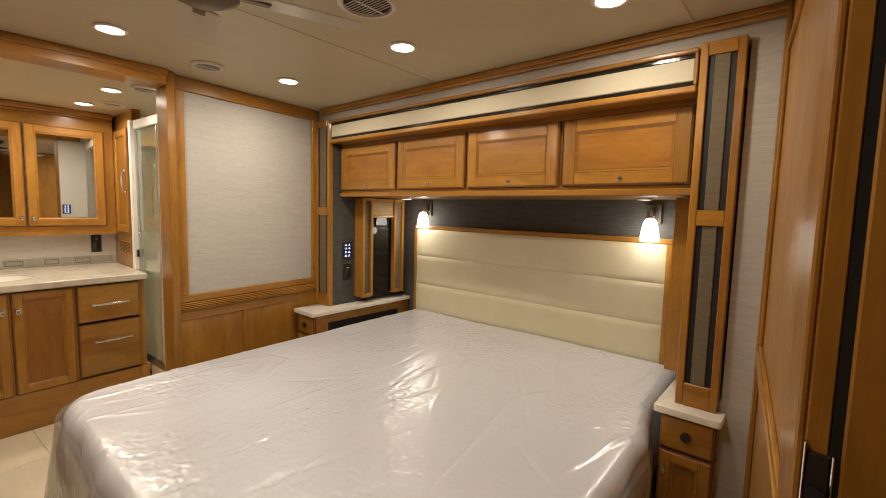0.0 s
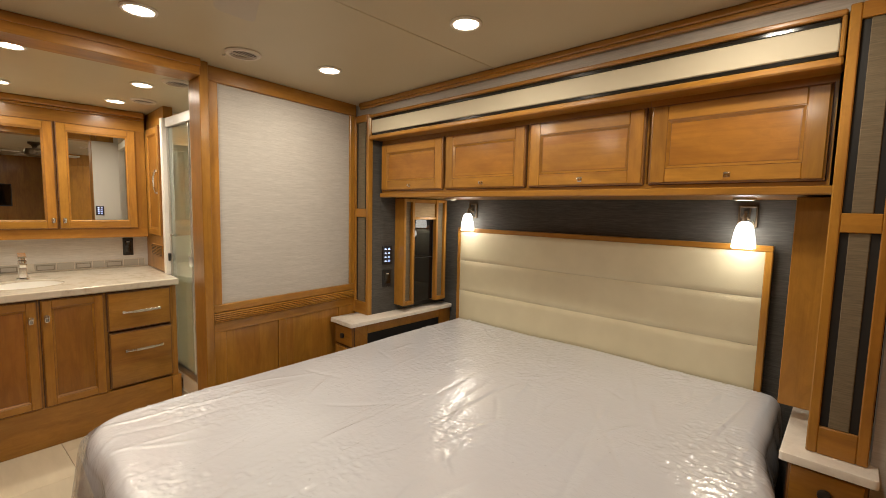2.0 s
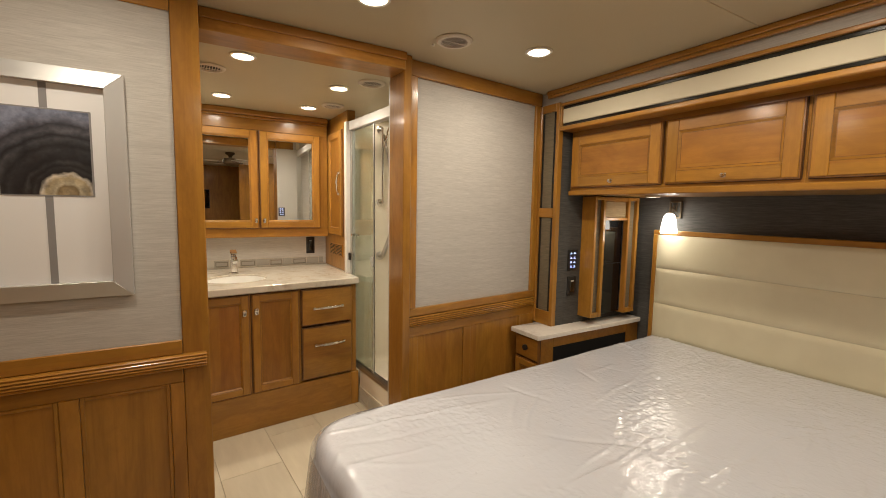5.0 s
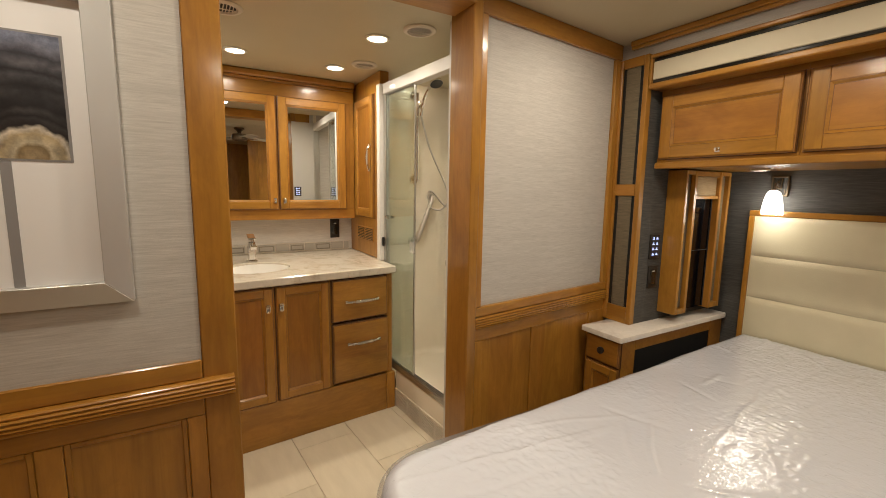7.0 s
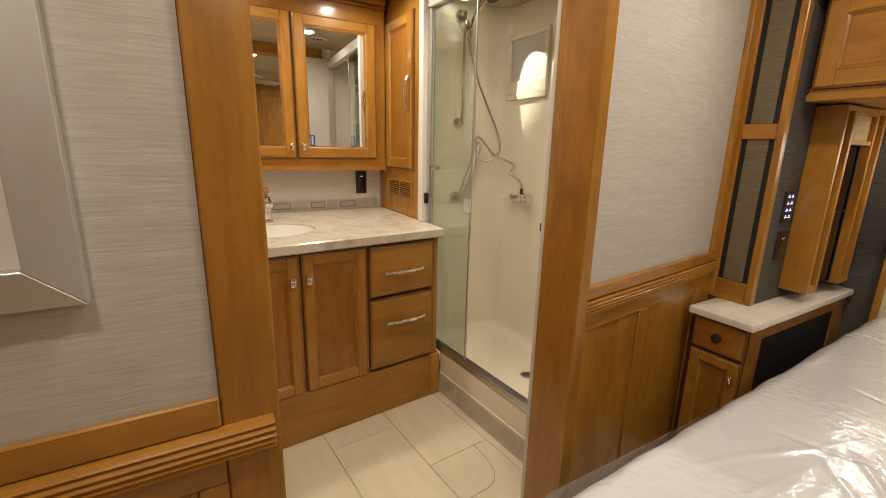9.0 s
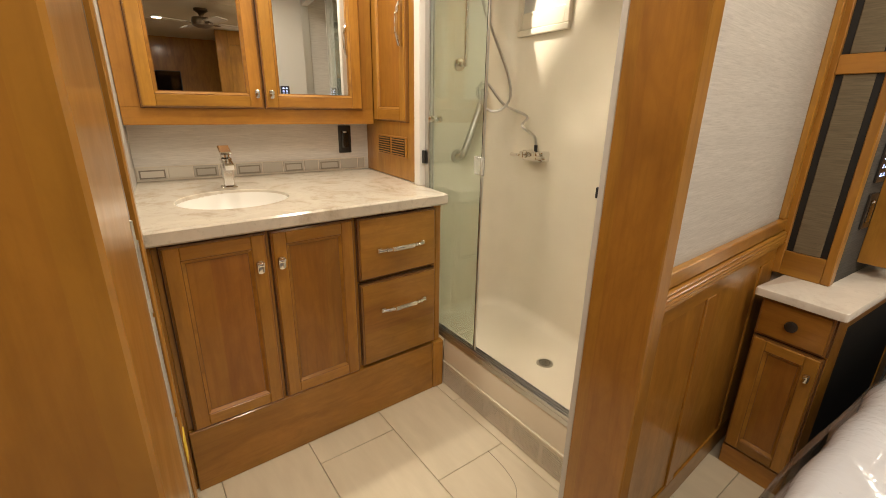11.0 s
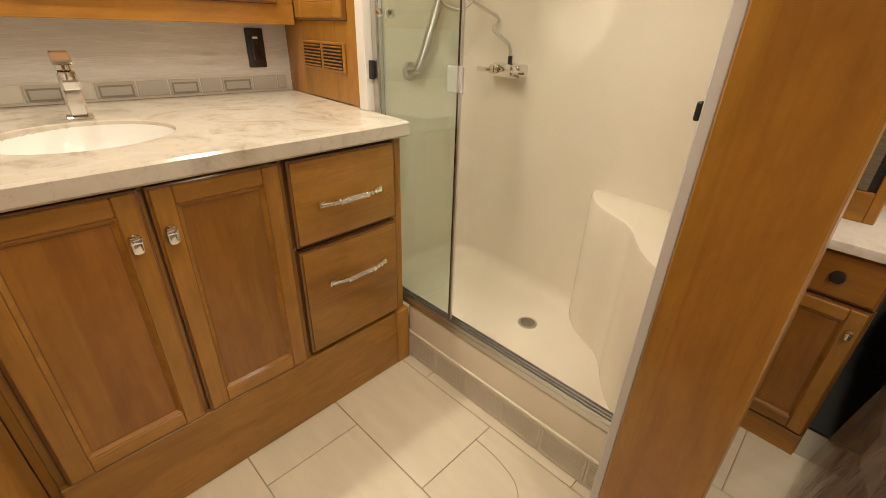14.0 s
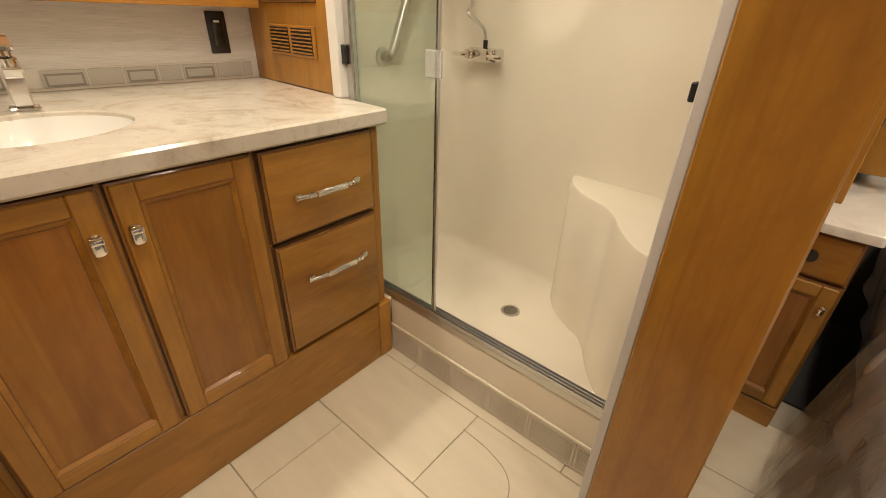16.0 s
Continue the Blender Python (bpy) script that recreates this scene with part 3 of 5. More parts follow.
# partition beside the bedroom door, set at a slight angle
PA, PB = Vector((0.388, 2.195, 0)), Vector((0.497, 1.09, 0))
PL = (PB - PA).length
pu = (PB - PA) / PL
PF = mat4(pu, (0, 0, 1), (pu.y, -pu.x, 0), PA)
bm = box(bmesh.new(), 0.0, PL, 0, CEIL, -0.034, -0.010, 0.002, PF)
structure("wall_partition", bm, WZ, "maple panelled partition beside the bedroom door")
bm = box(bmesh.new(), 0.0, 0.030, 0.0, CEIL, -0.010, 0.006, 0.003, PF)
box(bm, 0.042, 0.052, 0.985, 1.955, -0.010, 0.001, 0.003, PF)
box(bm, PL - 0.14, PL, 0.0, CEIL, -0.010, 0.0, 0.003, PF)
structure("trim_partition_stile", bm, WZ, "maple stiles on the partition", "trim")
bm = box(bmesh.new(), 0.030, PL - 0.14, 0.925, 0.975, -0.010, 0.004, 0.003, PF)
box(bm, 0.052, PL - 0.14, 0.985, 0.995, -0.010, 0.0, 0.002, PF)
box(bm, 0.052, PL - 0.14, 1.945, 1.955, -0.010, 0.0, 0.002, PF)
structure("trim_partition_rail", bm, WY, "maple rails on the partition", "trim")
# black solid in the open slot, coloured for the shade within
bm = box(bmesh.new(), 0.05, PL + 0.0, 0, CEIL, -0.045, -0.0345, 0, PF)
structure("wall_pocket", bm, MATBLACK, "black filler painting the shade in the pocket door slot", "slot")
bm = box(bmesh.new(), 0.0, PL + 0.004, 0, CEIL, -0.16, -0.0455, 0.003, PF)
structure("wall_partition_back", bm, WZ, "maple jamb behind the pocket door slot")
latch = thing("door_latch", PF @ Vector((PL, 1.03, -0.03)), "black pocket door latch with chrome edges", "latch")
part("latch_body", box(bmesh.new(), PL - 0.03, PL + 0.006, 0.93, 1.126, -0.036, -0.012, 0.002, PF), PLASTICB, latch)
bm = box(bmesh.new(), PL - 0.03, PL + 0.008, 0.93, 1.128, -0.039, -0.0365, 0.001, PF)
box(bm, PL - 0.03, PL + 0.008, 0.93, 1.14, -0.0115, -0.009, 0.001, PF)
part("edge_strip", bm, CHROME, latch)
part("thumb_turn", cyl(bmesh.new(), 0.009, 0.006, PF @ Vector((PL + 0.006, 1.075, -0.024)), (0, -1, 0)), MATBLACK, latch)

# ---------------------------------------------------------------- cabinet fronts


def panel_front(parent, F, u0, u1, v0, v1, n, rail=0.058, wu=WX, wv=WZ, inset=None, name="door", label="", thick=0.019, wp=None):
    """A framed door: stiles, rails, bead and a raised panel (or a mirror); n is the depth of its front."""
    a0, a1, b0, b1 = u0 + rail, u1 - rail, v0 + rail, v1 - rail
    w = 0.010
    if inset is None:
        door = part(name, box(bmesh.new(), a0 + 0.001, a1 - 0.001, b0 + 0.001, b1 - 0.001, n - 0.016, n - 0.0085, 0.002, F), wp or WP, parent, label)
    else:
        door = part(name, box(bmesh.new(), a0 + 0.001, a1 - 0.001, b0 + 0.001, b1 - 0.001, n - 0.017, n - 0.0125, 0, F), wv, parent, label)
        part("mirror", box(bmesh.new(), a0 + 0.002, a1 - 0.002, b0 + 0.002, b1 - 0.002, n - 0.0124, n - 0.009, 0.0005, F), inset, door, "clear mirror glass")
    st = 0.005
    for p, q in ((u0 + st, a0), (a1, u1 - st)):
        part("stile", box(bmesh.new(), p, q, v0 + st, v1 - st, n - thick, n, 0.0025, F), wv, door)
    part("edge_profile", ring_frame(bmesh.new(), u0, u1, v0, v1, st - 0.0003, n - thick, n - 0.0065, -0.002, F), GLAZE, door, smooth=False)
    for p, q in ((v0 + st + 0.0004, b0), (b1, v1 - st - 0.0004)):
        part("rail", box(bmesh.new(), a0, a1, p, q, n - thick, n - 0.0006, 0.003, F), wu, door)
    part("bead", ring_frame(bmesh.new(), a0 + 0.0015, a1 - 0.0015, b0 + 0.0015, b1 - 0.0015, w, n - 0.013, n - 0.0010, 0.0085, F), wu, door, smooth=False)
    part("glaze_line", ring_frame(bmesh.new(), a0 - 0.001, a1 + 0.001, b0 - 0.001, b1 + 0.001, 0.0025, n - 0.012, n - 0.0016, 0.0, F), GLAZE, door, smooth=False)
    part("glaze_line", ring_frame(bmesh.new(), a0 + w + 0.001, a1 - w - 0.001, b0 + w + 0.001, b1 - w - 0.001, 0.0022, n - 0.012, n - 0.0078, 0.0, F), GLAZE, door, smooth=False)
    # thin dark backing that paints the shadow gap round the door
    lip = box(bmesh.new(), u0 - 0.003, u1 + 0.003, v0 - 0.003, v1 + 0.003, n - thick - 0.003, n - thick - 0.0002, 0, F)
    part("edge_lip", lip, SHADE_WOOD, door)
    return door


def slab_front(parent, F, u0, u1, v0, v1, n, wu=WY, name="drawer"):
    st = 0.006
    d = part(name, box(bmesh.new(), u0 + st, u1 - st, v0 + st, v1 - st, n - 0.019, n, 0.003, F, 2), wu, parent)
    part("edge_profile", ring_frame(bmesh.new(), u0, u1, v0, v1, st - 0.0003, n - 0.019, n - 0.0065, -0.002, F), GLAZE, d, smooth=False)
    # dark backing paints the shadow gap round the drawer
    part("edge_lip", box(bmesh.new(), u0 - 0.004, u1 + 0.004, v0 - 0.004, v1 + 0.004, n - 0.0225, n - 0.0192, 0, F), SHADE_WOOD, d)
    return d


def tab_knob(parent, F, u, v, n, s=1.0):
    """Chrome square knob with a curved scoop."""
    bm = bmesh.new()
    cyl(bm, 0.006 * s, 0.012, F @ Vector((u, v, n)), F.to_3x3() @ Vector((0, 0, 1)), 14)
    prism(bm, rounded(u - 0.0105 * s, u + 0.0105 * s, v - 0.020 * s, v + 0.018 * s, 0.009 * s, 5), n + 0.010, n + 0.020, F, 0.003)
    prism(bm, rounded(u - 0.011 * s, u + 0.011 * s, v + 0.001, v + 0.014 * s, 0.004 * s, 4), n + 0.020, n + 0.024, F, 0.003)
    return part("knob", bm, CHROME, parent, "polished chrome knob")


def bar_pull(parent, F, u0, u1, v, n, vert=False):
    """Curved chrome bar pull."""
    bm = bmesh.new()
    span = u1 - u0
    pts = []
    for k in range(9):
        a = k / 8
        w = 0.012 + 0.016 * math.sin(math.pi * a)
        pts.append((u0 + span * a, v, n + w) if not vert else (v, u0 + span * a, n + w))
    tube(bm, [F @ Vector(p) for p in pts], 0.0066, 10, 3)
    h = 0.26 * span
    m = (u0 + u1) / 2
    if vert:
        box(bm, v - 0.0095, v + 0.0095, m - h, m + h, n + 0.021, n + 0.031, 0.0035, F)
    else:
        box(bm, m - h, m + h, v - 0.0095, v + 0.0095, n + 0.021, n + 0.031, 0.0035, F)
    for e in (u0 + 0.004, u1 - 0.004):
        c = (e, v) if not vert else (v, e)
        box(bm, c[0] - 0.010, c[0] + 0.010, c[1] - 0.009, c[1] + 0.009, n, n + 0.015, 0.002, F)
    for a in (0.14, 0.2):
        for e in (u0 + span * a, u1 - span * a):
            c = F @ Vector((e, v, n + 0.019) if not vert else (v, e, n + 0.019))
            d = F.to_3x3() @ (Vector((1, 0, 0)) if not vert else Vector((0, 1, 0)))
            cyl(bm, 0.0092, 0.005, c, d, 14)
    return part("handle", bm, CHROME, parent, "curved chrome bar handle")


# ---------------------------------------------------------------- bed slide: overhead cabinets
CX = [-2.083, -1.505, -0.954, -0.405, 0.140]
F = FACE_S
for i in range(4):
    a, b = CX[i], CX[i + 1]
    cab = thing("overhead_cabinet", ((a + b) / 2, 2.58, 1.50), "honey maple overhead cabinet with a lift-up framed door", "cabinet", "cabinets over the bed")
    bm = B(a + 0.0005, b - 0.0005, 2.2785, SLY - 0.003, 1.53, 1.884, 0.001)
    part("body", bm, WX, cab)
    part("face_frame", B(a + 0.0005, b - 0.0005, 2.272, 2.2783, 1.845, 1.884), WX, cab)
    part("face_frame", B(a + 0.0005, b - 0.0005, 2.272, 2.2783, 1.53, 1.548), WX, cab)
    d = panel_front(cab, F, a + 0.012, b - 0.012, 1.545, 1.842, -2.252, 0.058, WX, WZ, wp=WPX)
    u = (a + b) / 2
    kb = bmesh.new()
    box(kb, u - 0.012, u + 0.012, 1.562, 1.584, 2.252, 2.257, 0.002, FACE_S @ mat4((1, 0, 0), (0, 1, 0), (0, 0, -1)))
    cyl(kb, 0.008, 0.014, (u, 2.252, 1.574), (0, -1, 0), 14, bev=0.002)
    part("knob", kb, CHROME, d, "small chrome knob")
shelf = thing("cabinet_underside", (-0.97, 2.57, 1.495), "maple light rail under the overhead cabinets", "light rail")
part("front_rail", B(-2.083, 0.160, 2.252, 2.277, 1.500, 1.5285, 0.004), WX, shelf)
part("soffit", B(-2.083, 0.160, 2.2775, SLY - 0.003, 1.505, 1.5285), WX, shelf)
for x, y in PUCKS:
    p = thing("puck_light", (x, y, 1.49), "round puck light glowing under the cabinets", "puck light", "puck lights")
    part("ring", lathe(bmesh.new(), [(0.038, 1.5045), (0.040, 1.498), (0.036, 1.494), (0.030, 1.494), (0.030, 1.5045)], (x, y, 0)), NICKEL, p)
    part("lens", cyl(bmesh.new(), 0.029, 0.006, (x, y, 1.4965)), LED, p)

val = thing("valance", (-0.97, 2.22, 1.865), "maple valance with a cream band between gloss black strips", "valance")
part("lower_rail", B(-2.088, 0.146, 2.165, 2.270, 1.866, 1.890, 0.005), WX, val)
part("upper_rail", B(-2.088, 0.146, 2.165, 2.198, 2.004, 2.021, 0.004), WX, val)
part("backing", B(-2.076, 0.134, 2.190, 2.198, 1.8905, 2.0035), MATBLACK, val)
part("cream_band", B(-2.075, 0.133, 2.176, 2.1895, 1.9075, 1.987, 0.003), CREAM, val, "cream laminate band")
for z0, z1 in ((1.891, 1.907), (1.9875, 2.0035)):
    part("black_strip", B(-2.075, 0.133, 2.178, 2.1895, z0, z1, 0.003), BLACK, val, "gloss black strip")
for x0, x1 in ((-2.088, -2.0765), (0.1345, 0.146)):
    part("end_cap", B(x0, x1, 2.166, 2.198, 1.8905, 2.0035, 0.003), WZ, val)


def tower_post(x0, x1, y, z0, z1, zm, depth):
    """Upright post with two cloth panels edged in black."""
    t = thing("slide_post", ((x0 + x1) / 2, y + depth / 2, z0), "maple slide post with black-edged taupe cloth panels", "post", "posts of the bed slide")
    s = 0.026
    part("stile", B(x0, x0 + s, y, y + depth, z0, z1, 0.003), WZ, t)
    part("stile", B(x1 - s, x1, y, y + depth, z0, z1, 0.003), WZ, t)
    wins = ((z0 + 0.085, zm - 0.028), (zm + 0.028, z1 - 0.045))
    for a, b in ((z0, wins[0][0]), (wins[0][1], wins[1][0]), (wins[1][1], z1)):
        part("rail", B(x0 + s, x1 - s, y + 0.0005, y + depth, a, b, 0.002), WX, t)
    for a, b in wins:
        part("black_edge", B(x0 + s, x1 - s, y + 0.012, y + 0.02, a, b), MATBLACK, t, "matt black edging")
        part("cloth_panel", B(x0 + s + 0.020, x1 - s - 0.020, y + 0.007, y + 0.0118, a, b, 0.002), TAUPE, t, "taupe woven panel")
    return t


tower_post(-2.262, -2.094, 2.168, 0.7125, 2.03, 1.395, 0.036)
tower_post(0.150, 0.288, 2.168, 0.7125, 2.03, 1.415, 0.036)


def sconce(x):
    y = SLY
    t = thing("wall_sconce", (x, y, 1.42), "lit wall sconce with pierced bronze plate and opal shade", "wall lamp", "sconces over the headboard")
    bm = bmesh.new()
    w, z0, z1 = 0.038, 1.375, 1.478
    box(bm, x - w, x - w + 0.008, y - 0.016, y - 0.001, z0, z1, 0.002)
    box(bm, x + w - 0.008, x + w, y - 0.016, y - 0.001, z0, z1, 0.002)
    box(bm, x - w, x + w, y - 0.016, y - 0.001, z1 - 0.008, z1, 0.002)
    box(bm, x - w, x + w, y - 0.016, y - 0.001, z0, z0 + 0.008, 0.002)
    random.seed(7)
    for k in range(9):
        a = (x + random.uniform(-0.03, 0.03), y - 0.010, z0 + random.uniform(0.005, 0.095))
        b = (x + random.uniform(-0.03, 0.03), y - 0.010, z0 + random.uniform(0.005, 0.095))
        tube(bm, [a, b], 0.0035, 6, 1)
    part("plate", bm, BRONZE, t, "pierced antique bronze plate")
    part("arm", tube(bmesh.new(), [(x, y - 0.012, 1.425), (x, y - 0.055, 1.44), (x, y - 0.066, 1.425), (x, y - 0.068, 1.40)], 0.006), BRONZE, t)
    part("shade", lathe(bmesh.new(), [(0.010, 1.405), (0.022, 1.400), (0.030, 1.388), (0.036, 1.366), (0.041, 1.338), (0.045, 1.308), (0.047, 1.290), (0.045, 1.284), (0.040, 1.286), (0.012, 1.295)], (x, y - 0.068, 0)), OPAL, t, "glowing opal glass shade")
    return t


sconce(-1.795)
sconce(-0.150)

# headboard
hb = thing("headboard", (-0.97, 2.85, 0.45), "cream vinyl headboard with three padded bands in a maple frame", "headboard")
fr = B(-1.905, -0.040, 2.842, 2.872, 1.272, 1.300, 0.003)
part("top_rail", fr, WX, hb)
for a, b in ((-1.905, -1.880), (-0.068, -0.040)):
    part("side_rail", B(a, b, 2.8425, 2.8715, 0.45, 1.2715, 0.003), WZ, hb)
part("backing", B(-1.8795, -0.0685, 2.8605, SLY - 0.002, 0.45, 1.2715), MATBLACK, hb)


def pad(x0, x1, z0, z1, y, d):
    """A padded band that swells towards the room."""
    bm = bmesh.new()
    nx, nz = 48, 14
    grid = []
    for j in range(nz + 1):
        row = []
        for i in range(nx + 1):
            a, b = i / nx, j / nz
            swell = (1 - abs(2 * b - 1) ** 14) * (1 - (2 * a - 1) ** 40)
            wob = 0.0016 * noise.noise((a * 14, b * 2.0, z0 * 9))
            row.append(bm.verts.new((x0 + (x1 - x0) * a, y - d * (0.5 + 0.5 * max(swell, 0) ** 0.5) + wob * swell, z0 + (z1 - z0) * b)))
        grid.append(row)
    for j in range(nz):
        for i in range(nx):
            bm.faces.new((grid[j][i], grid[j][i + 1], grid[j + 1][i + 1], grid[j + 1][i]))
    return bm


for z0, z1 in ((1.062, 1.271), (0.840, 1.0615), (0.58, 0.8395)):
    part("padded_band", pad(-1.879, -0.069, z0, z1, 2.858, 0.018), VINYL, hb, "cream vinyl padding")

# ---------------------------------------------------------------- nightstands


def nightstand(x0, x1, y0, label, inner, top0, top1):
    """x0..x1 body, y0 its face; inner: +1 where the bed lies towards +x."""
    t = thing("nightstand", ((x0 + x1) / 2, (y0 + 2.8) / 2, 0), label, "nightstand", "nightstands")
    back = SLY - 0.004
    bm = B(x0, x1, y0 + 0.02, y0 + 0.12, 0.0, 0.685, 0.002)
    box(bm, x0, x1, back - 0.12, back, 0.0, 0.685, 0.002)
    box(bm, x0, x1, y0 + 0.12, back - 0.12, 0.622, 0.685, 0.002)
    part("body", bm, WX, t)
    # the open shelf is filled solid; black stands for its shade
    part("shelf_shade", B(x0 + 0.01, x1 - 0.004, y0 + 0.121, back - 0.121, 0.02, 0.621), MATBLACK, t, "black block standing for the shade inside the open side")
    part("top", prism(bmesh.new(), rounded(top0, top1, y0 - 0.022, back, 0.012, 4), 0.686, 0.712, None, 0.006), NSTOP, t, "white stone top")
    drw = slab_front(t, FACE_S, x0 + 0.004, x1 - 0.004, 0.548, 0.678, -y0, WX)
    u = (x0 + x1) / 2
    part("knob", cyl(bmesh.new(), 0.017, 0.016, (u, y0, 0.612), (0, -1, 0), 20, bev=0.003), PLASTICB, drw, "round black knob")
    d = panel_front(t, FACE_S, x0 + 0.004, x1 - 0.004, 0.085, 0.538, -y0, 0.042)
    tab_knob(d, FACE_S, x1 - 0.026 if inner > 0 else x0 + 0.026, 0.470, -y0, 0.8)
    part("plinth", B(x0 + 0.002, x1 - 0.002, y0 + 0.004, y0 + 0.0195, 0.0, 0.080, 0.002), WX, t)
    return t


nightstand(-2.205, -2.005, 1.985, "maple nightstand with a white stone top and black knob", 1, -2.222, -1.982)
nightstand(0.112, 0.296, 2.125, "narrow maple nightstand with a white stone top", -1, 0.092, 0.312)


def wall_plate(F, u0, u1, v0, v1, n, name, label, category, keys):
    t = thing(name, F @ Vector(((u0 + u1) / 2, v0, n)), label, category)
    plate = part("plate", prism(bmesh.new(), rounded(u0, u1, v0, v1, 0.004, 3), n, n + 0.006, F, 0.002), PLASTICB, t)
    if keys == "pad":
        for r in range(4):
            for c in range(2):
                bm = bmesh.new()
                cu = u0 + (u1 - u0) * (0.32 + 0.36 * c)
                cv = v1 - (v1 - v0) * (0.18 + 0.215 * r)
                box(bm, cu - 0.009, cu + 0.009, cv - 0.003, cv + 0.001, n + 0.006, n + 0.0068, 0, F)
                box(bm, cu - 0.004, cu + 0.004, cv + 0.003, cv + 0.008, n + 0.006, n + 0.0068, 0, F)
                part("key_mark", bm, BLUE, plate, "glowing blue-white key mark")
    else:
        w, h = u1 - u0, v1 - v0
        part("socket_face", prism(bmesh.new(), rounded(u0 + w * 0.22, u1 - w * 0.22, v0 + h * 0.18, v1 - h * 0.18, 0.003, 3), n + 0.006, n + 0.008, F, 0.001), BLACK, plate)
        part("button", box(bmesh.new(), u0 + w * 0.36, u1 - w * 0.36, v1 - h * 0.26, v1 - h * 0.21, n + 0.0081, n + 0.009, 0, F), WHITE, plate, "small white button")
    return t


wall_plate(FACE_E, 2.290, 2.372, 1.045, 1.172, SLX0 + 0.001, "keypad", "black touch keypad with glowing blue keys", "keypad", "pad")
wall_plate(FACE_E, 2.295, 2.370, 0.890, 1.008, SLX0 + 0.001, "wall_outlet", "black wall outlet under the keypad", "outlet", "out")

wall_plate(FACE_W, -1.262, -1.196, 1.295, 1.388, 2.2815, "keypad", "black touch keypad with glowing blue keys", "keypad", "pad")

# ---------------------------------------------------------------- bed
bed = thing("bed", (-0.9, 1.75, 0), "king bed with a new mattress wrapped in clear wrinkled plastic", "bed")
part("bed_base", B(-1.868, 0.06, 0.90, 2.83, 0.0, 0.34, 0.02), RUBBER, bed, "black bed base")
BX0, BX1, BY0, BY1, BZ = -1.835, 0.115, 0.655, 2.825, 0.612


def bed_sheet():
    """The wrapped mattress: a sheet over a rounded box, with creases, falling at the sides."""
    bm = bmesh.new()
    nu, nv = 440, 450
    random.seed(21)
    folds = []
    for k in range(95):
        a = radians(random.gauss(98, 13) if k < 70 else random.uniform(0, 180))
        ln = random.uniform(0.10, 0.55) if k < 45 else random.uniform(0.05, 0.2)
        folds.append((random.uniform(BX0, BX1), random.uniform(BY0, BY1), math.cos(a), math.sin(a), ln, random.uniform(0.006, 0.012), random.choice((-0.8, 1, 1)) * random.uniform(0.0015, 0.0042)))
    cells = {}
    for f in folds:
        for i in range(-3, 4):
            for j in range(-3, 4):
                cells.setdefault((math.floor(f[0] / 0.25) + i, math.floor(f[1] / 0.25) + j), []).append(f)
    drop = 0.40
    rc, re = 0.17, 0.055
    grid = []
    for j in range(nv + 1):
        row = []
        for i in range(nu + 1):
            p = BX0 - drop + (BX1 - BX0 + 2 * drop) * i / nu
            q = BY0 - drop + (BY1 - BY0 + drop) * j / nv
            # inner rounded rectangle, inset by the edge radius
            x0, x1, y0, y1 = BX0 + re, BX1 - re, BY0 + re, BY1
            x0 -= 0.065 * (q - BY0) / 2.2
            if q > 2.0:
                x1 -= 0.075 * min(1.0, (q - 2.0) / 0.3)
            r = rc - re
            cx, cy = min(max(p, x0 + r), x1 - r), max(q, y0 + r)
            d = Vector((p - cx, min(q - cy, 0) if q < y0 + r else 0, 0))
            L = d.length
            e = max(0.0, L - r)
            n = d / L if L > 1e-9 else Vector((0, 0, 0))
            base = Vector((p, q, 0)) if e <= 0 else Vector((cx, cy if q < y0 + r else q, 0)) + n * r
            arc = re * math.pi / 2
            if e <= arc:
                a = e / re
                pos = base + n * re * math.sin(a)
                z = BZ - re * (1 - math.cos(a))
            else:
                s = e - arc
                pos = base + n * (re + 0.02 * math.sin(min(s / 0.25, 1) * math.pi) + 0.10 * s * s)
                z = BZ - re - s
            # creases
            top = max(0.0, 1 - e / 0.1)
            w = 0.010 * noise.noise((pos.x * 2.0, pos.y * 2.0, 0.3))
            for fx_, fy_, dx_, dy_, ln, wd, ht in cells.get((math.floor(pos.x / 0.25), math.floor(pos.y / 0.25)), ()):
                along = (pos.x - fx_) * dx_ + (pos.y - fy_) * dy_
                if abs(along) < ln:
                    across = (pos.y - fy_) * dx_ - (pos.x - fx_) * dy_ + 0.02 * noise.noise((along * 5, fx_ * 9, 0.0))
                    if abs(across) < 3 * wd:
                        w += ht * (1 - (along / ln) ** 2) * math.exp(-(across / wd) ** 2)
            # crushed patches of the film
            patch = min(1.0, max(0.0, 0.6 + 2.6 * noise.noise((pos.x * 2.3 + 5.0, pos.y * 2.6, 3.3))))
            patch = 0.14 + 0.86 * patch * patch
            n1 = noise.noise((pos.x * 24 + 7 * pos.y, pos.y * 30 - 7 * pos.x, 2.2))
            n2 = noise.noise((pos.x * 56, pos.y * 52 + 9 * n1, 6.4))
            w += patch * (0.0028 * (0.5 - abs(n1)) + 0.0028 * n2)
            crown = 0.008 * (1 - ((pos.x + 0.9) / 1.0) ** 2)
            z += (w + crown) * top + 0.02 * max(0.0, (q - BY0) / 2.2)
            if e > 0.02:
                fold = noise.noise((pos.x * 6 + 2 * pos.z, pos.y * 6, z * 1.4))
                pos += n * 0.03 * fold * min(1, e / 0.2)
            row.append(bm.verts.new((pos.x, pos.y, max(z, 0.2))))
        grid.append(row)
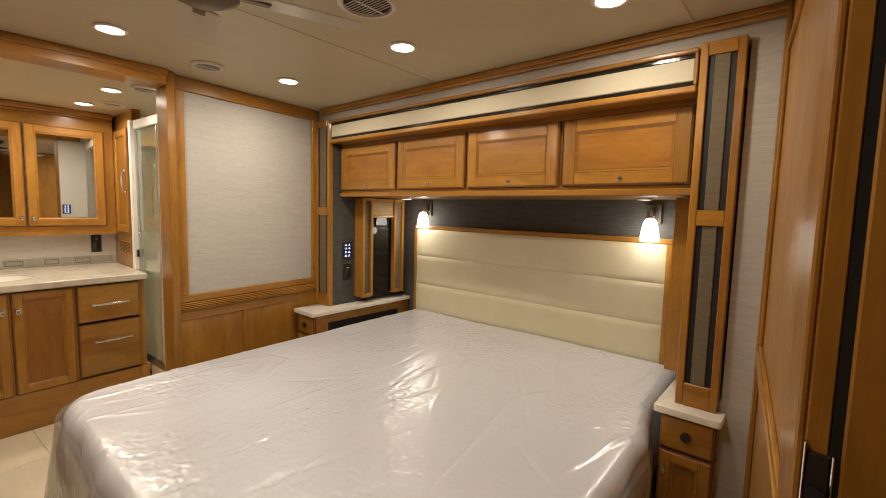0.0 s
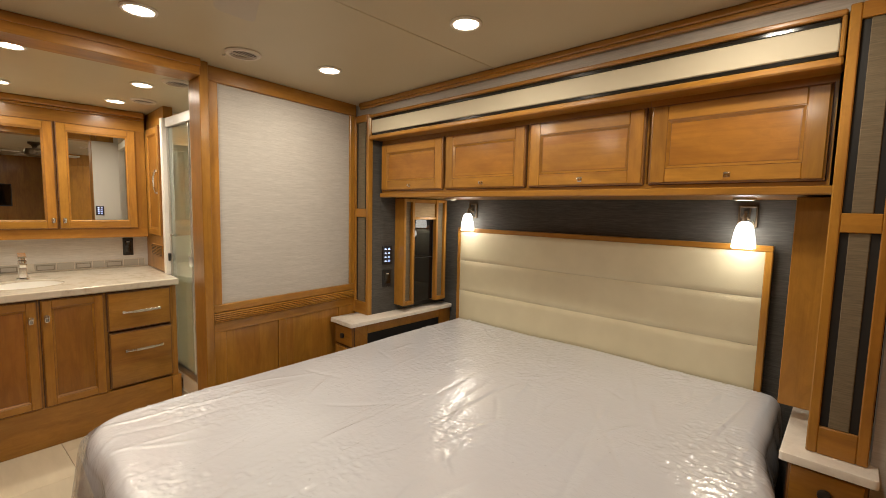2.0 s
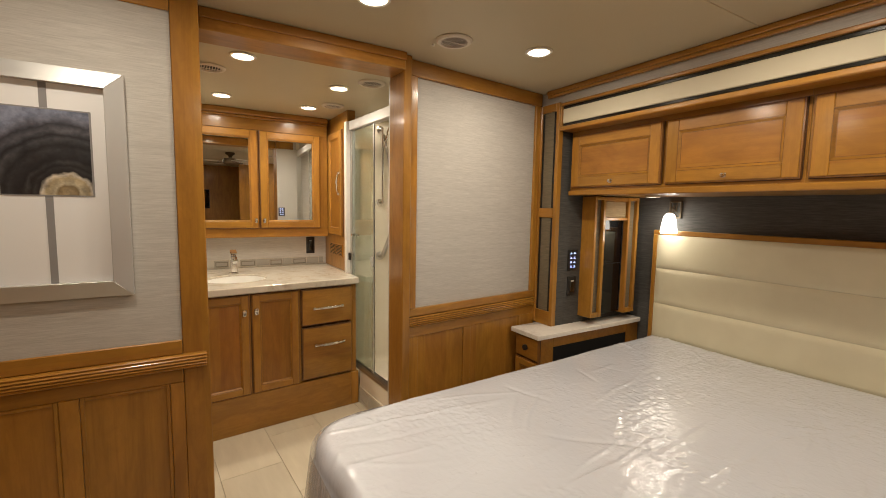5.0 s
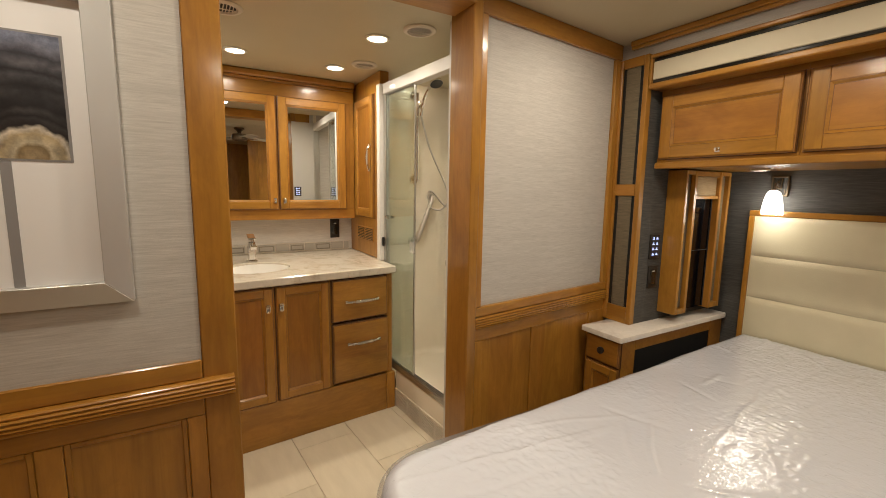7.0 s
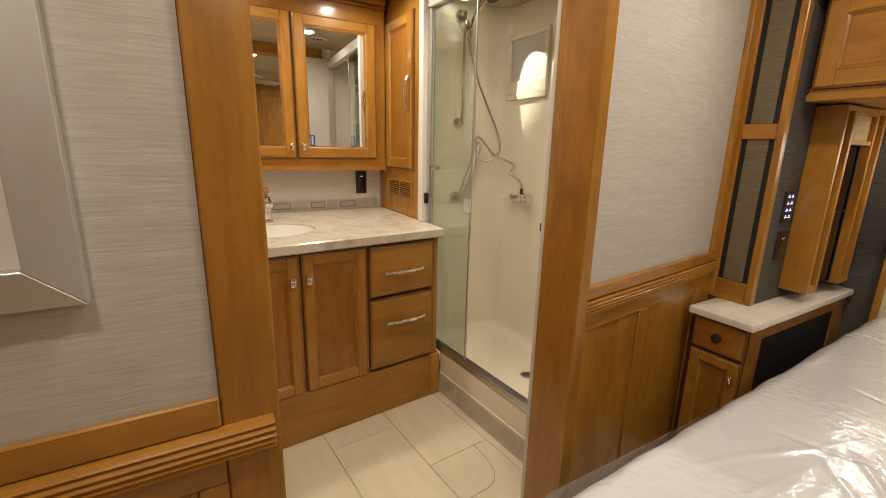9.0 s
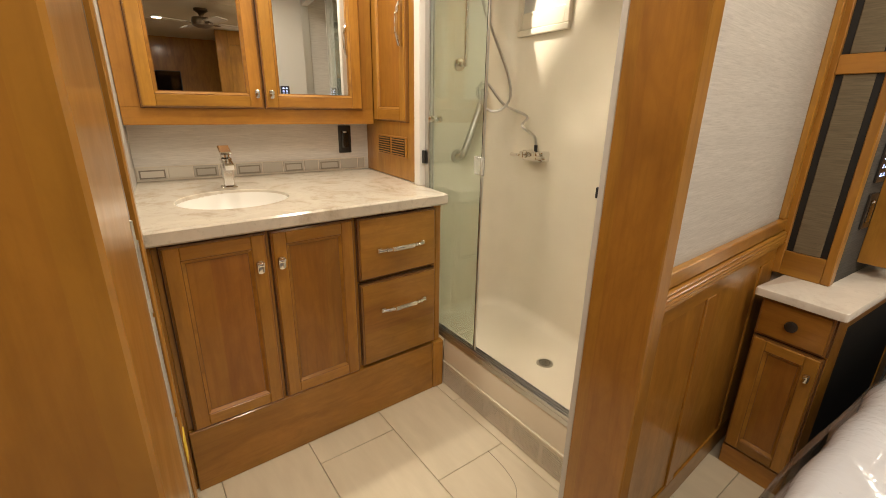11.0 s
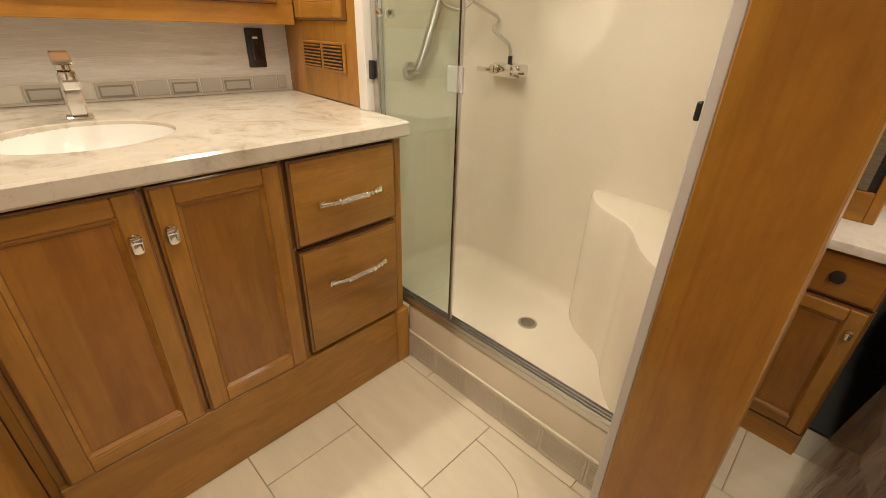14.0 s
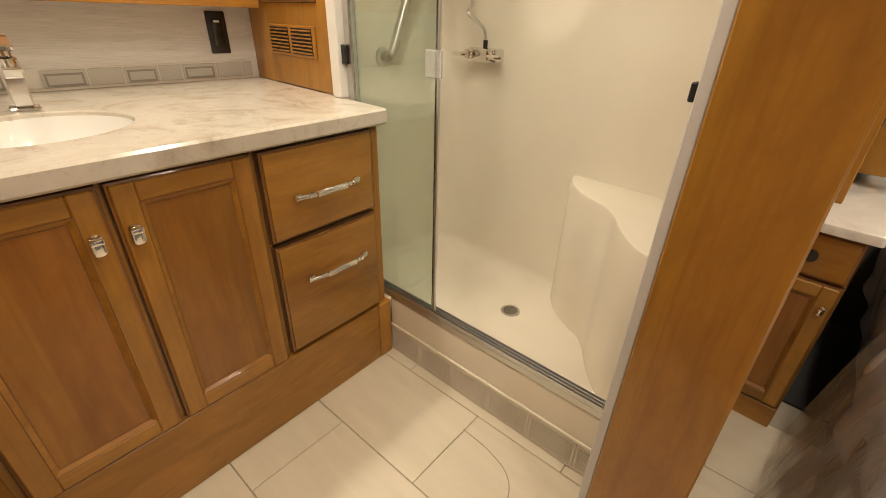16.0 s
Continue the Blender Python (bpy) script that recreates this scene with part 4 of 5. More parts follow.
    for j in range(nv):
        for i in range(nu):
            bm.faces.new((grid[j][i], grid[j][i + 1], grid[j + 1][i + 1], grid[j + 1][i]))
    return bm


part("wrapped_mattress", bed_sheet(), SHEET, bed, "white mattress under glossy creased plastic")


def film_skirt():
    """Loose clear film hanging from the foot and the sides of the mattress."""
    bm = bmesh.new()
    path = []
    n = 40
    for k in range(n + 1):
        path.append((BX0 - 0.02, 1.95 - (1.95 - BY0 - 0.22) * k / n))
    for k in range(1, 13):
        a = radians(180 + 90 * k / 12)
        path.append((BX0 + 0.21 + 0.222 * math.cos(a), BY0 + 0.21 + 0.222 * math.sin(a)))
    for k in range(1, n + 1):
        path.append((BX0 + 0.21 + (BX1 - BX0 - 0.42) * k / n, BY0 - 0.012))
    for k in range(1, 13):
        a = radians(270 + 90 * k / 12)
        path.append((BX1 - 0.21 + 0.222 * math.cos(a), BY0 + 0.21 + 0.222 * math.sin(a)))
    for k in range(1, n + 1):
        path.append((BX1 + 0.012, BY0 + 0.21 + (1.9 - BY0 - 0.21) * k / n))
    rows = []
    c = Vector((-0.9, 1.9))
    for j in range(13):
        f = j / 12
        z = 0.585 - 0.555 * f
        row = []
        for k, (x, y) in enumerate(path):
            p = Vector((x, y))
            nrm = Vector((x - min(max(x, BX0 + 0.25), BX1 - 0.25), y - max(y, BY0 + 0.25)))
            nrm = nrm.normalized() if nrm.length > 1e-6 else Vector((0, -1))
            w = noise.noise((x * 5, y * 5, z * 0.7)) * 0.05 * f + 0.02 * f + 0.03 * f * noise.noise((x * 13, y * 13, 4))
            if x < BX0 + 0.35 and y < BY0 + 0.35:
                w += 0.05 * f
            if x < BX0:
                w += min(1.0, max(0.0, (y - 0.8) / 0.5)) * f ** 0.6 * (0.045 + 0.06 * min(1.0, max(0.0, y - 0.9)))
            p = p + nrm * (w + 0.012)
            row.append(bm.verts.new((p.x, p.y, z)))
        rows.append(row)
    for a, b in zip(rows, rows[1:]):
        for k in range(len(path) - 1):
            bm.faces.new((a[k], a[k + 1], b[k + 1], b[k]))
    return bm


part("film_skirt", film_skirt(), FILM, bed, "loose clear plastic film")

# ---------------------------------------------------------------- bathroom: vanity
VF = -3.156  # face of the vanity
F = FACE_E
van = thing("vanity", (-3.55, 0.80, 0), "maple vanity with two framed doors and two drawers", "vanity")
bm = B(XW + 0.11, VF, 1.300, 1.326, 0.0, 0.875, 0.002)
box(bm, XW + 0.11, VF, 0.292, 0.310, 0.0, 0.875, 0.002)
box(bm, XW + 0.11, VF - 0.02, 0.311, 1.299, 0.02, 0.60)
part("body", bm, WZ, van)
part("face_rail", B(VF - 0.019, VF, 0.3105, 1.2995, 0.858, 0.875, 0.001), WY, van)
part("base_board", B(VF - 0.019, VF + 0.017, 0.3105, 1.2805, 0.0, 0.2375, 0.003), WY, van)
part("base_end", B(VF - 0.019, VF + 0.019, 1.2815, 1.338, 0.0, 0.2375, 0.003), WZ, van)
for a, b in ((0.2805, 0.330), (0.61, 0.635), (0.91, 0.940), (1.280, 1.2995)):
    part("face_stile", B(VF - 0.019, VF, max(a, 0.3105), b, 0.238, 0.8575, 0.001), WZ, van)
d1 = panel_front(van, F, 0.328, 0.617, 0.240, 0.866, VF + 0.022, 0.047, WY, WZ)
d2 = panel_front(van, F, 0.630, 0.918, 0.240, 0.866, VF + 0.022, 0.047, WY, WZ)
tab_knob(d1, F, 0.586, 0.762, VF + 0.022, 1.15)
tab_knob(d2, F, 0.653, 0.763, VF + 0.022, 1.15)
w1 = slab_front(van, F, 0.936, 1.284, 0.620, 0.863, VF + 0.022)
w2 = slab_front(van, F, 0.938, 1.286, 0.252, 0.603, VF + 0.022)
bar_pull(w1, F, 1.012, 1.214, 0.733, VF + 0.022)
bar_pull(w2, F, 1.020, 1.224, 0.481, VF + 0.022)

TURN_V = Matrix.Translation((-3.135, 1.345, 0)) @ pose(0, 0, 0, 0, 0, 5.2) @ Matrix.Translation((3.135, -1.345, 0))
van.matrix_world = TURN_V @ Matrix.Translation(van.location)

# countertop with an oval cut-out
CTX, CTY0, CTY1, CTZ = -3.114, 0.280, 1.330, 0.921
SX, SY, SA, SB = -3.468, 0.605, 0.180, 0.190   # sink centre, half sizes along x and y


def counter_mesh():
    t = bmesh.new()
    seg = 64
    inner, outer = [], []
    x0, x1, y0, y1 = XW - 0.097, CTX, CTY0, CTY1
    for k in range(seg):
        a = 2 * math.pi * k / seg
        cx, cy = math.cos(a), math.sin(a)
        inner.append((SX + SA * cx, SY + SB * cy))
        s = min((x1 - SX) / cx if cx > 1e-9 else 1e9, (x0 - SX) / cx if cx < -1e-9 else 1e9,
                (y1 - SY) / cy if cy > 1e-9 else 1e9, (y0 - SY) / cy if cy < -1e-9 else 1e9)
        outer.append((SX + s * cx, SY + s * cy))
    for corner in ((x0, y0), (x0, y1), (x1, y0), (x1, y1)):
        k = min(range(seg), key=lambda q: (outer[q][0] - corner[0]) ** 2 + (outer[q][1] - corner[1]) ** 2)
        outer[k] = corner
    th, bv = 0.045, 0.006
    rings = []

    def ring(pts, z, shrink=0.0):
        out = []
        for x, y in pts:
            out.append(t.verts.new((min(max(x, x0), x1 - shrink) if x > x1 - 1e-4 else x, y - shrink if y > y1 - 1e-4 else y, z)))
        return out
    rings.append(ring(inner, CTZ - th))
    rings.append(ring(inner, CTZ - 0.003))
    rings.append([t.verts.new((SX + (x - SX) * 1.012, SY + (y - SY) * 1.012, CTZ)) for x, y in inner])
    rings.append(ring(outer, CTZ, bv))
    rings.append(ring(outer, CTZ - bv, 0.0))
    rings.append(ring(outer, CTZ - th + bv, 0.0))
    rings.append(ring(outer, CTZ - th, bv))
    for a, b in zip(rings, rings[1:]):
        for k in range(seg):
            t.faces.new((a[k], a[(k + 1) % seg], b[(k + 1) % seg], b[k]))
    for q in t.verts:
        if q.co.y > SY + SB + 0.01:
            q.co.y += 0.100 * (CTX - q.co.x) * (q.co.y - SY - SB) / (y1 - SY - SB)
    return t


top_ob = solid("countertop", counter_mesh(), COUNTER, "cream veined stone countertop with polished edge", "countertop")
top_ob.matrix_world = TURN_V @ Matrix.Translation(top_ob.location)
sink = solid("sink", lathe(bmesh.new(), [(1.03, 0.0), (1.0, -0.002), (0.97, -0.03), (0.90, -0.07), (0.72, -0.105), (0.4, -0.12), (0.12, -0.124), (0.10, -0.13), (0.0, -0.13), (0.12, -0.136), (0.45, -0.132), (0.78, -0.118), (0.96, -0.08), (1.05, -0.03), (1.06, 0.0)], (0, 0, 0), seg=48, caps=False), PORCELAIN, "white oval undermount basin", "sink", at=(0, 0, 0))
sink.location = TURN_V @ Vector((SX, SY, CTZ - 0.010))
sink.scale = (SA, SB, 1)
bs = thing("backsplash", (-3.94, 0.79, CTZ), "band of grey and cream glass mosaic tiles", "backsplash")
part("setting_bed", B(XW + 0.001, -3.942, 0.262, 1.3145, CTZ + 0.001, 0.985), OFFW, bs)
TILEA, TILEB, TILEC = material("mosaic_grey", (0.47, 0.44, 0.385), 0.2), material("mosaic_cream", (0.66, 0.62, 0.54), 0.2), material("mosaic_frame", (0.27, 0.24, 0.195), 0.25)
random.seed(3)
y = 0.266
k = 0
while y < 1.30:
    w = min((0.118, 0.098, 0.105, 0.074)[k % 4], 1.312 - y)
    m = (TILEB, TILEA, TILEB, TILEA, TILEA)[(k * 2 + k // 3) % 5]
    tl = part("tile", B(-3.942, -3.9385, y, y + w - 0.004, 0.930, 0.981, 0.0015), m, bs)
    if k % 2 == 0 and w > 0.06:
        fb = bmesh.new()
        for a, b, c, d in ((y + 0.008, y + w - 0.012, 0.933, 0.939), (y + 0.008, y + w - 0.012, 0.965, 0.971), (y + 0.008, y + 0.014, 0.939, 0.965), (y + w - 0.018, y + w - 0.012, 0.939, 0.965)):
            box(fb, -3.9385, -3.9375, a, b, c, d)
        part("tile_line", fb, TILEC, tl)
    y += w
    k += 1

fa = thing("faucet", (-3.62, 0.575, CTZ), "square chrome single-lever basin faucet", "faucet")
fx, fy = -3.64, 0.59
bm = B(fx - 0.03, fx + 0.03, fy - 0.03, fy + 0.03, CTZ + 0.0005, CTZ + 0.008, 0.003)
part("base", bm, CHROME, fa)
bm = B(fx - 0.021, fx + 0.021, fy - 0.021, fy + 0.021, CTZ + 0.008, CTZ + 0.125, 0.005)
part("column", bm, CHROME, fa)
sp = bmesh.new()
box(sp, -0.02, 0.115, -0.019, 0.019, -0.012, 0.012, 0.004, Matrix.Translation((fx, fy, CTZ + 0.112)) @ pose(0, 0, 0, 0, 8, 0))
part("spout", sp, CHROME, fa)
lv = bmesh.new()
box(lv, -0.055, 0.03, -0.022, 0.022, -0.006, 0.006, 0.003, Matrix.Translation((fx + 0.012, fy, CTZ + 0.150)) @ pose(0, 0, 0, 0, 14, 0))
cyl(lv, 0.017, 0.022, (fx, fy, CTZ + 0.124), (0, 0, 1), 18)
part("lever", lv, CHROME, fa)

wall_plate(FACE_E, 1.172, 1.240, 1.012, 1.152, XW + 0.001, "wall_outlet", "black outlet over the countertop", "outlet", "out")

# medicine cabinet
MX = -3.802
med = thing("medicine_cabinet", (-3.87, 0.78, 1.165), "maple medicine cabinet with two mirrored doors", "cabinet")
part("body", B(XW + 0.001, MX - 0.002, 0.264, 1.313, 1.166, 2.05, 0.002), WY, med)
for a, b in ((1.97, 2.05), (1.166, 1.235)):
    part("face_rail", B(MX - 0.0018, MX + 0.002, 0.264, 1.313, a, b, 0.001), WY, med)
for a, b in ((0.264, 0.332), (1.252, 1.313)):
    part("face_stile", B(MX - 0.0018, MX + 0.002, a, b, 1.2355, 1.9695, 0.001), WZ, med)
bm = B(XW + 0.001, MX + 0.02, 0.264, 1.313, 2.0505, 2.068, 0.004)
box(bm, XW + 0.001, MX + 0.038, 0.264, 1.313, 2.0685, CEIL - 0.001, 0.008)
part("crown", bm, WY, med)
m1 = panel_front(med, F, 0.334, 0.786, 1.234, 1.968, MX + 0.022, 0.052, WY, WZ, MIRROR)
m2 = panel_front(med, F, 0.797, 1.250, 1.234, 1.968, MX + 0.022, 0.052, WY, WZ, MIRROR)
tab_knob(m1, F, 0.762, 1.295, MX + 0.022)
tab_knob(m2, F, 0.822, 1.295, MX + 0.022)

# linen tower on the countertop
tw = thing("linen_tower", (-3.65, 1.36, CTZ), "tall maple linen cabinet with a louvred vent below", "cabinet")
TY = 1.335
bm = B(XW + 0.0015, -3.362, TY, 1.395, CTZ + 0.0005, CEIL - 0.001, 0.002)
part("body", bm, WZ, tw)
d = panel_front(tw, FACE_S, -3.800, -3.452, 1.185, 1.985, -TY + 0.021, 0.055, WX, WZ)
bar_pull(d, FACE_S, 1.50, 1.665, -3.476, -TY + 0.021, True)
vent = part("vent_frame", B(-3.79, -3.47, TY - 0.007, TY - 0.0003, 1.022, 1.118, 0.002), WX, tw)
for c0 in (-3.775, -3.620):
    # black sheet stands for the shade in the gaps between louvres
    bk = part("vent_back", B(c0, c0 + 0.135, TY - 0.0085, TY - 0.0072, 1.030, 1.110), MATBLACK, vent)
    for r in range(7):
        z = 1.0335 + r * 0.0112
        part("louvre", B(c0 + 0.001, c0 + 0.134, TY - 0.012, TY - 0.0087, z, z + 0.0045, 0.0008), WX, vent)

# ---------------------------------------------------------------- shower
SX0, SX1, SY0, SY1, SFZ = -3.56, -2.27, 1.40, 1.995, 0.125


def shower_shell():
    """Moulded surround: rounded corners, pan and walls in one skin with some thickness."""
    bm = bmesh.new()
    r, seg = 0.13, 8
    path = [(SX0, SY0, 1, 0), (SX0, (SY0 + SY1) / 2, 1, 0)]
    for cx, cy, a0 in ((SX0 + r, SY1 - r, 180), (SX1 - r, SY1 - r, 90)):
        for k in range(seg + 1):
            a = radians(a0 - 90 * k / seg)
            path.append((cx + r * math.cos(a), cy + r * math.sin(a), -math.cos(a), -math.sin(a)))
    path += [(SX1, (SY0 + SY1) / 2, -1, 0), (SX1, SY0, -1, 0)]
    rr = 0.055
    prof = [(rr, SFZ)] + [(rr * (1 - math.sin(radians(a))), SFZ + rr * (1 - math.cos(radians(a)))) for a in (15, 30, 45, 60, 75, 90)] + [(0.0, 0.62), (0.0, 1.2), (0.0, CEIL - 0.0012)]
    rows = [[bm.verts.new((x + nx * inset, y + ny * inset, z)) for x, y, nx, ny in path] for inset, z in prof]
    for a, b in zip(rows, rows[1:]):
        for k in range(len(path) - 1):
            bm.faces.new((a[k], a[k + 1], b[k + 1], b[k]))
    bm.faces.new(rows[0])
    return bm


structure("wall_shower", shower_shell(), SHOWER, "cream moulded shower surround with rounded corners", "shower surround")
bpy.context.view_layer.update()
sh = bpy.data.objects["wall_shower"]
sh.data.polygons.foreach_set("use_smooth", [True] * len(sh.data.polygons))
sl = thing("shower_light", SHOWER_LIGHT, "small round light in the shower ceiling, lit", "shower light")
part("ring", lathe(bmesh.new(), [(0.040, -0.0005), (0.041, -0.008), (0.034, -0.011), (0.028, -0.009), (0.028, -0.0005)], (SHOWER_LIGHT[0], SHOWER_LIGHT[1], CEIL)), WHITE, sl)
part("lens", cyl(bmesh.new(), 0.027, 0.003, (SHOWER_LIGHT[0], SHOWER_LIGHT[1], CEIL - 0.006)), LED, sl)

# corner seat
pts = [(SX1 - 0.001, SY1 + 0.02), (-2.85, SY1 + 0.02), (-2.845, 1.985), (-2.825, 1.945), (-2.785, 1.893), (-2.735, 1.848), (-2.675, 1.816), (-2.615, 1.789), (-2.565, 1.742), (-2.525, 1.685), (-2.475, 1.625), (-2.42, 1.578), (-2.35, 1.555), (SX1 - 0.001, 1.545)]
fine = []
P = [Vector(p) for p in pts[2:]]
for i in range(len(P) - 1):
    p0, p1, p2, p3 = P[max(i - 1, 0)], P[i], P[i + 1], P[min(i + 2, len(P) - 1)]
    for q in range(3):
        t = q / 3
        fine.append(0.5 * (2 * p1 + (p2 - p0) * t + (2 * p0 - 5 * p1 + 4 * p2 - p3) * t * t + (3 * p1 - p0 - 3 * p2 + p3) * t ** 3))
outline = [pts[0], pts[1]] + [tuple(v) for v in fine] + [pts[-1]]
solid("shower_seat", prism(bmesh.new(), outline[::-1], SFZ + 0.001, 0.648, None, 0.018), SHOWER, "moulded cream corner seat with a curved front", "shower seat", "structure")

dr = thing("floor_drain", (-2.878, 1.736, SFZ), "round steel shower drain", "drain")
part("rim", lathe(bmesh.new(), [(0.038, SFZ + 0.0005), (0.038, SFZ + 0.003), (0.034, SFZ + 0.004), (0.0, SFZ + 0.004)], (-2.878, 1.736, 0)), NICKEL, dr)
hb_ = bmesh.new()
for ring_r, cnt in ((0.0, 1), (0.012, 6), (0.024, 11)):
    for k in range(cnt):
        a = 2 * math.pi * k / cnt
        cyl(hb_, 0.0042, 0.0008, (-2.878 + ring_r * math.cos(a), 1.736 + ring_r * math.sin(a), SFZ + 0.0041), seg=8)
part("holes", hb_, MATBLACK, dr)

# curb with grilles
TURN_S = Matrix.Translation((-3.125, 1.343, 0)) @ pose(0, 0, 0, 0, 0, 3.6) @ Matrix.Translation((3.125, -1.343, 0))
curb = thing("shower_curb", (-2.71, 1.37, 0), "cream shower curb with fine grilles in its face", "shower curb")
part("curb_body", B(-3.16, -2.285, 1.352, 1.425, 0.0, 0.236, 0.012, seg=3), SHOWER, curb)
part("lip", B(-3.155, -2.285, 1.343, 1.3519, 0.108, 0.122, 0.004, seg=2), SHOWER, curb)
x = -3.145
while x < -2.30:
    x1 = min(x + 0.152, -2.287)
    gr = part("grille", ring_frame(bmesh.new(), x, x1, 0.004, 0.107, 0.008, -1.3515, -1.3445, 0.0, FACE_S), OFFW, curb, smooth=False)
    if x1 - x > 0.05:
        bm = bmesh.new()
        for r in range(9):
            z = 0.0145 + r * 0.0094
            box(bm, x + 0.0083, x1 - 0.0083, 1.3452, 1.3488, z, z + 0.0052)
        part("slats", bm, OFFW, gr)
        # dark sheet paints the shade between the slats
        part("grille_shade", B(x + 0.0083, x1 - 0.0083, 1.3492, 1.3514, 0.0125, 0.0985), SUB, gr)
    x = x1 + 0.0015
curb.matrix_world = TURN_S @ Matrix.Translation(curb.location)

# glass enclosure
en = thing("shower_enclosure", (-2.85, 1.38, 0.262), "sliding glass shower door in a pale metal frame", "shower door")
bm = B(-3.30, -2.285, 1.350, 1.392, 0.2365, 0.258, 0.001)
for yy in (1.351, 1.362, 1.374, 1.386):
    box(bm, -3.30, -2.285, yy, yy + 0.003, 0.258, 0.273, 0.001)
part("bottom_track", bm, ALU, en, "grooved grey aluminium track")
part("top_track", B(-3.36, -2.281, 1.345, 1.397, 1.955, 2.02, 0.004), GREYP, en, "pale grey top track")
part("wall_jamb", B(-3.3615, -3.318, 1.325, 1.397, CTZ + 0.001, 2.02, 0.003), WHITE, en, "white jamb")
part("wall_channel", B(-3.3175, -3.290, 1.352, 1.390, 0.274, 1.954, 0.002), ALU, en)
part("post_channel", B(-2.2838, -2.2808, 1.345, 1.395, 0.274, 1.954, 0.002), ALU, en)
g1 = part("glass_panel", B(-3.289, -2.945, 1.358, 1.364, 0.276, 1.953, 0.001), GLASS, en, "greenish clear glass")
g2 = part("glass_panel", B(-3.289, -2.965, 1.376, 1.382, 0.276, 1.953, 0.001), GLASS, en, "greenish clear glass")
for g in (g1, g2):
    g.visible_shadow = False
part("edge_seal", B(-2.9448, -2.938, 1.357, 1.365, 0.276, 1.953, 0.001), ALU, g1)
part("guide", B(-2.985, -2.925, 1.3525, 1.3575, 1.015, 1.082, 0.003), CLEARP, g1, "clear plastic pull")
part("knob", cyl(bmesh.new(), 0.012, 0.02, (-3.262, 1.358, 1.205), (0, -1, 0), 16, bev=0.003), CHROME, g1)
part("knob", cyl(bmesh.new(), 0.012, 0.02, (-3.262, 1.383, 1.205), (0, 1, 0), 16, bev=0.003), CHROME, g1)
part("catch", B(-3.325, -3.300, 1.338, 1.3505, 1.02, 1.075, 0.002), PLASTICB, en)
part("maker_mark", B(-3.22, -3.15, 1.3440, 1.3449, 1.968, 1.99), ALU, en, "small plain mark")
en.matrix_world = TURN_S @ Matrix.Translation(en.location)

solid("rubber_stop", B(-2.290, -2.2815, 1.19, 1.204, 1.065, 1.090, 0.002), MATBLACK, "small black rubber stop on the post", "door stop")

# valve, hose, rail, hand shower
vx, vz = -3.295, 1.030
vy = SY1 - 0.0005
vl = thing("shower_valve", (vx, vy, vz), "chrome two-handle shower valve", "shower valve")
part("valve_body", prism(bmesh.new(), rounded(vx - 0.075, vx + 0.075, vz - 0.030, vz + 0.022, 0.012, 4), -vy, -vy + 0.05, FACE_S, 0.008), CHROME, vl)
for s in (-1, 1):
    bm = cyl(bmesh.new(), 0.019, 0.03, (vx + s * 0.048, vy - 0.050, vz), (0, -1, 0), 18, bev=0.004)
    tube(bm, [(vx + s * 0.05, vy - 0.07, vz), (vx + s * 0.085, vy - 0.078, vz - 0.004), (vx + s * 0.125, vy - 0.075, vz - 0.004)], 0.009, 10)
    part("lever", bm, CHROME, vl)
part("outlet", cyl(bmesh.new(), 0.009, 0.03, (vx, vy - 0.025, vz + 0.02), (0, 0, 1), 12), PLASTICB, vl)

rail = thing("shower_rail", (SX0, 1.62, 1.42), "chrome slide rail for the hand shower", "shower rail")
rx, ry = SX0 + 0.06, 1.672
part("bar", tube(bmesh.new(), [(rx, ry, 1.44), (rx, ry, 2.04)], 0.009, 12, 1), CHROME, rail)
for z in (1.45, 2.03):
    bm = cyl(bmesh.new(), 0.030, 0.012, (SX0 + 0.0005, ry, z), (1, 0, 0), 20, bev=0.003)
    cyl(bm, 0.012, 0.045, (SX0 + 0.012, ry, z), (1, 0, 0), 14)
    part("mount", bm, CHROME, rail)
part("slider", B(rx - 0.018, rx + 0.03, ry - 0.016, ry + 0.016, 1.935, 1.985, 0.006), CHROME, rail)
hs = thing("hand_shower", (rx + 0.05, ry, 1.95), "chrome hand shower with a dark round face", "hand shower")
part("handle", tube(bmesh.new(), [(rx + 0.03, ry + 0.01, 1.885), (rx + 0.05, ry + 0.012, 1.955), (rx + 0.11, ry + 0.012, 2.03), (rx + 0.20, ry + 0.012, 2.068)], 0.011, 10), CHROME, hs)
HD = Vector((0.45, 0.0, -0.88))
hp = Vector((rx + 0.225, ry + 0.012, 2.078))
part("head", cyl(bmesh.new(), 0.036, 0.026, hp, HD, 22, 0.045, 0.004), CHROME, hs)
part("spray_face", cyl(bmesh.new(), 0.041, 0.003, hp + HD * 0.0265, HD, 22), PLASTICB, hs)
hose = tube(bmesh.new(), [(rx + 0.03, ry + 0.01, 1.885), (rx + 0.055, ry + 0.07, 1.66), (rx + 0.10, ry + 0.17, 1.42), (rx + 0.11, ry + 0.19, 1.30), (rx + 0.07, ry + 0.15, 1.24), (rx + 0.03, ry + 0.09, 1.26), (rx + 0.02, ry + 0.08, 1.36), (rx + 0.04, ry + 0.11, 1.36), (rx + 0.08, ry + 0.18, 1.27), (rx + 0.12, ry + 0.30, 1.215), (vx - 0.04, vy - 0.09, 1.17), (vx - 0.004, vy - 0.035, 1.12), (vx, vy - 0.025, 1.06)], 0.0065, 8, 5)
part("hose", hose, NICKEL, hs, "flexible steel hose")

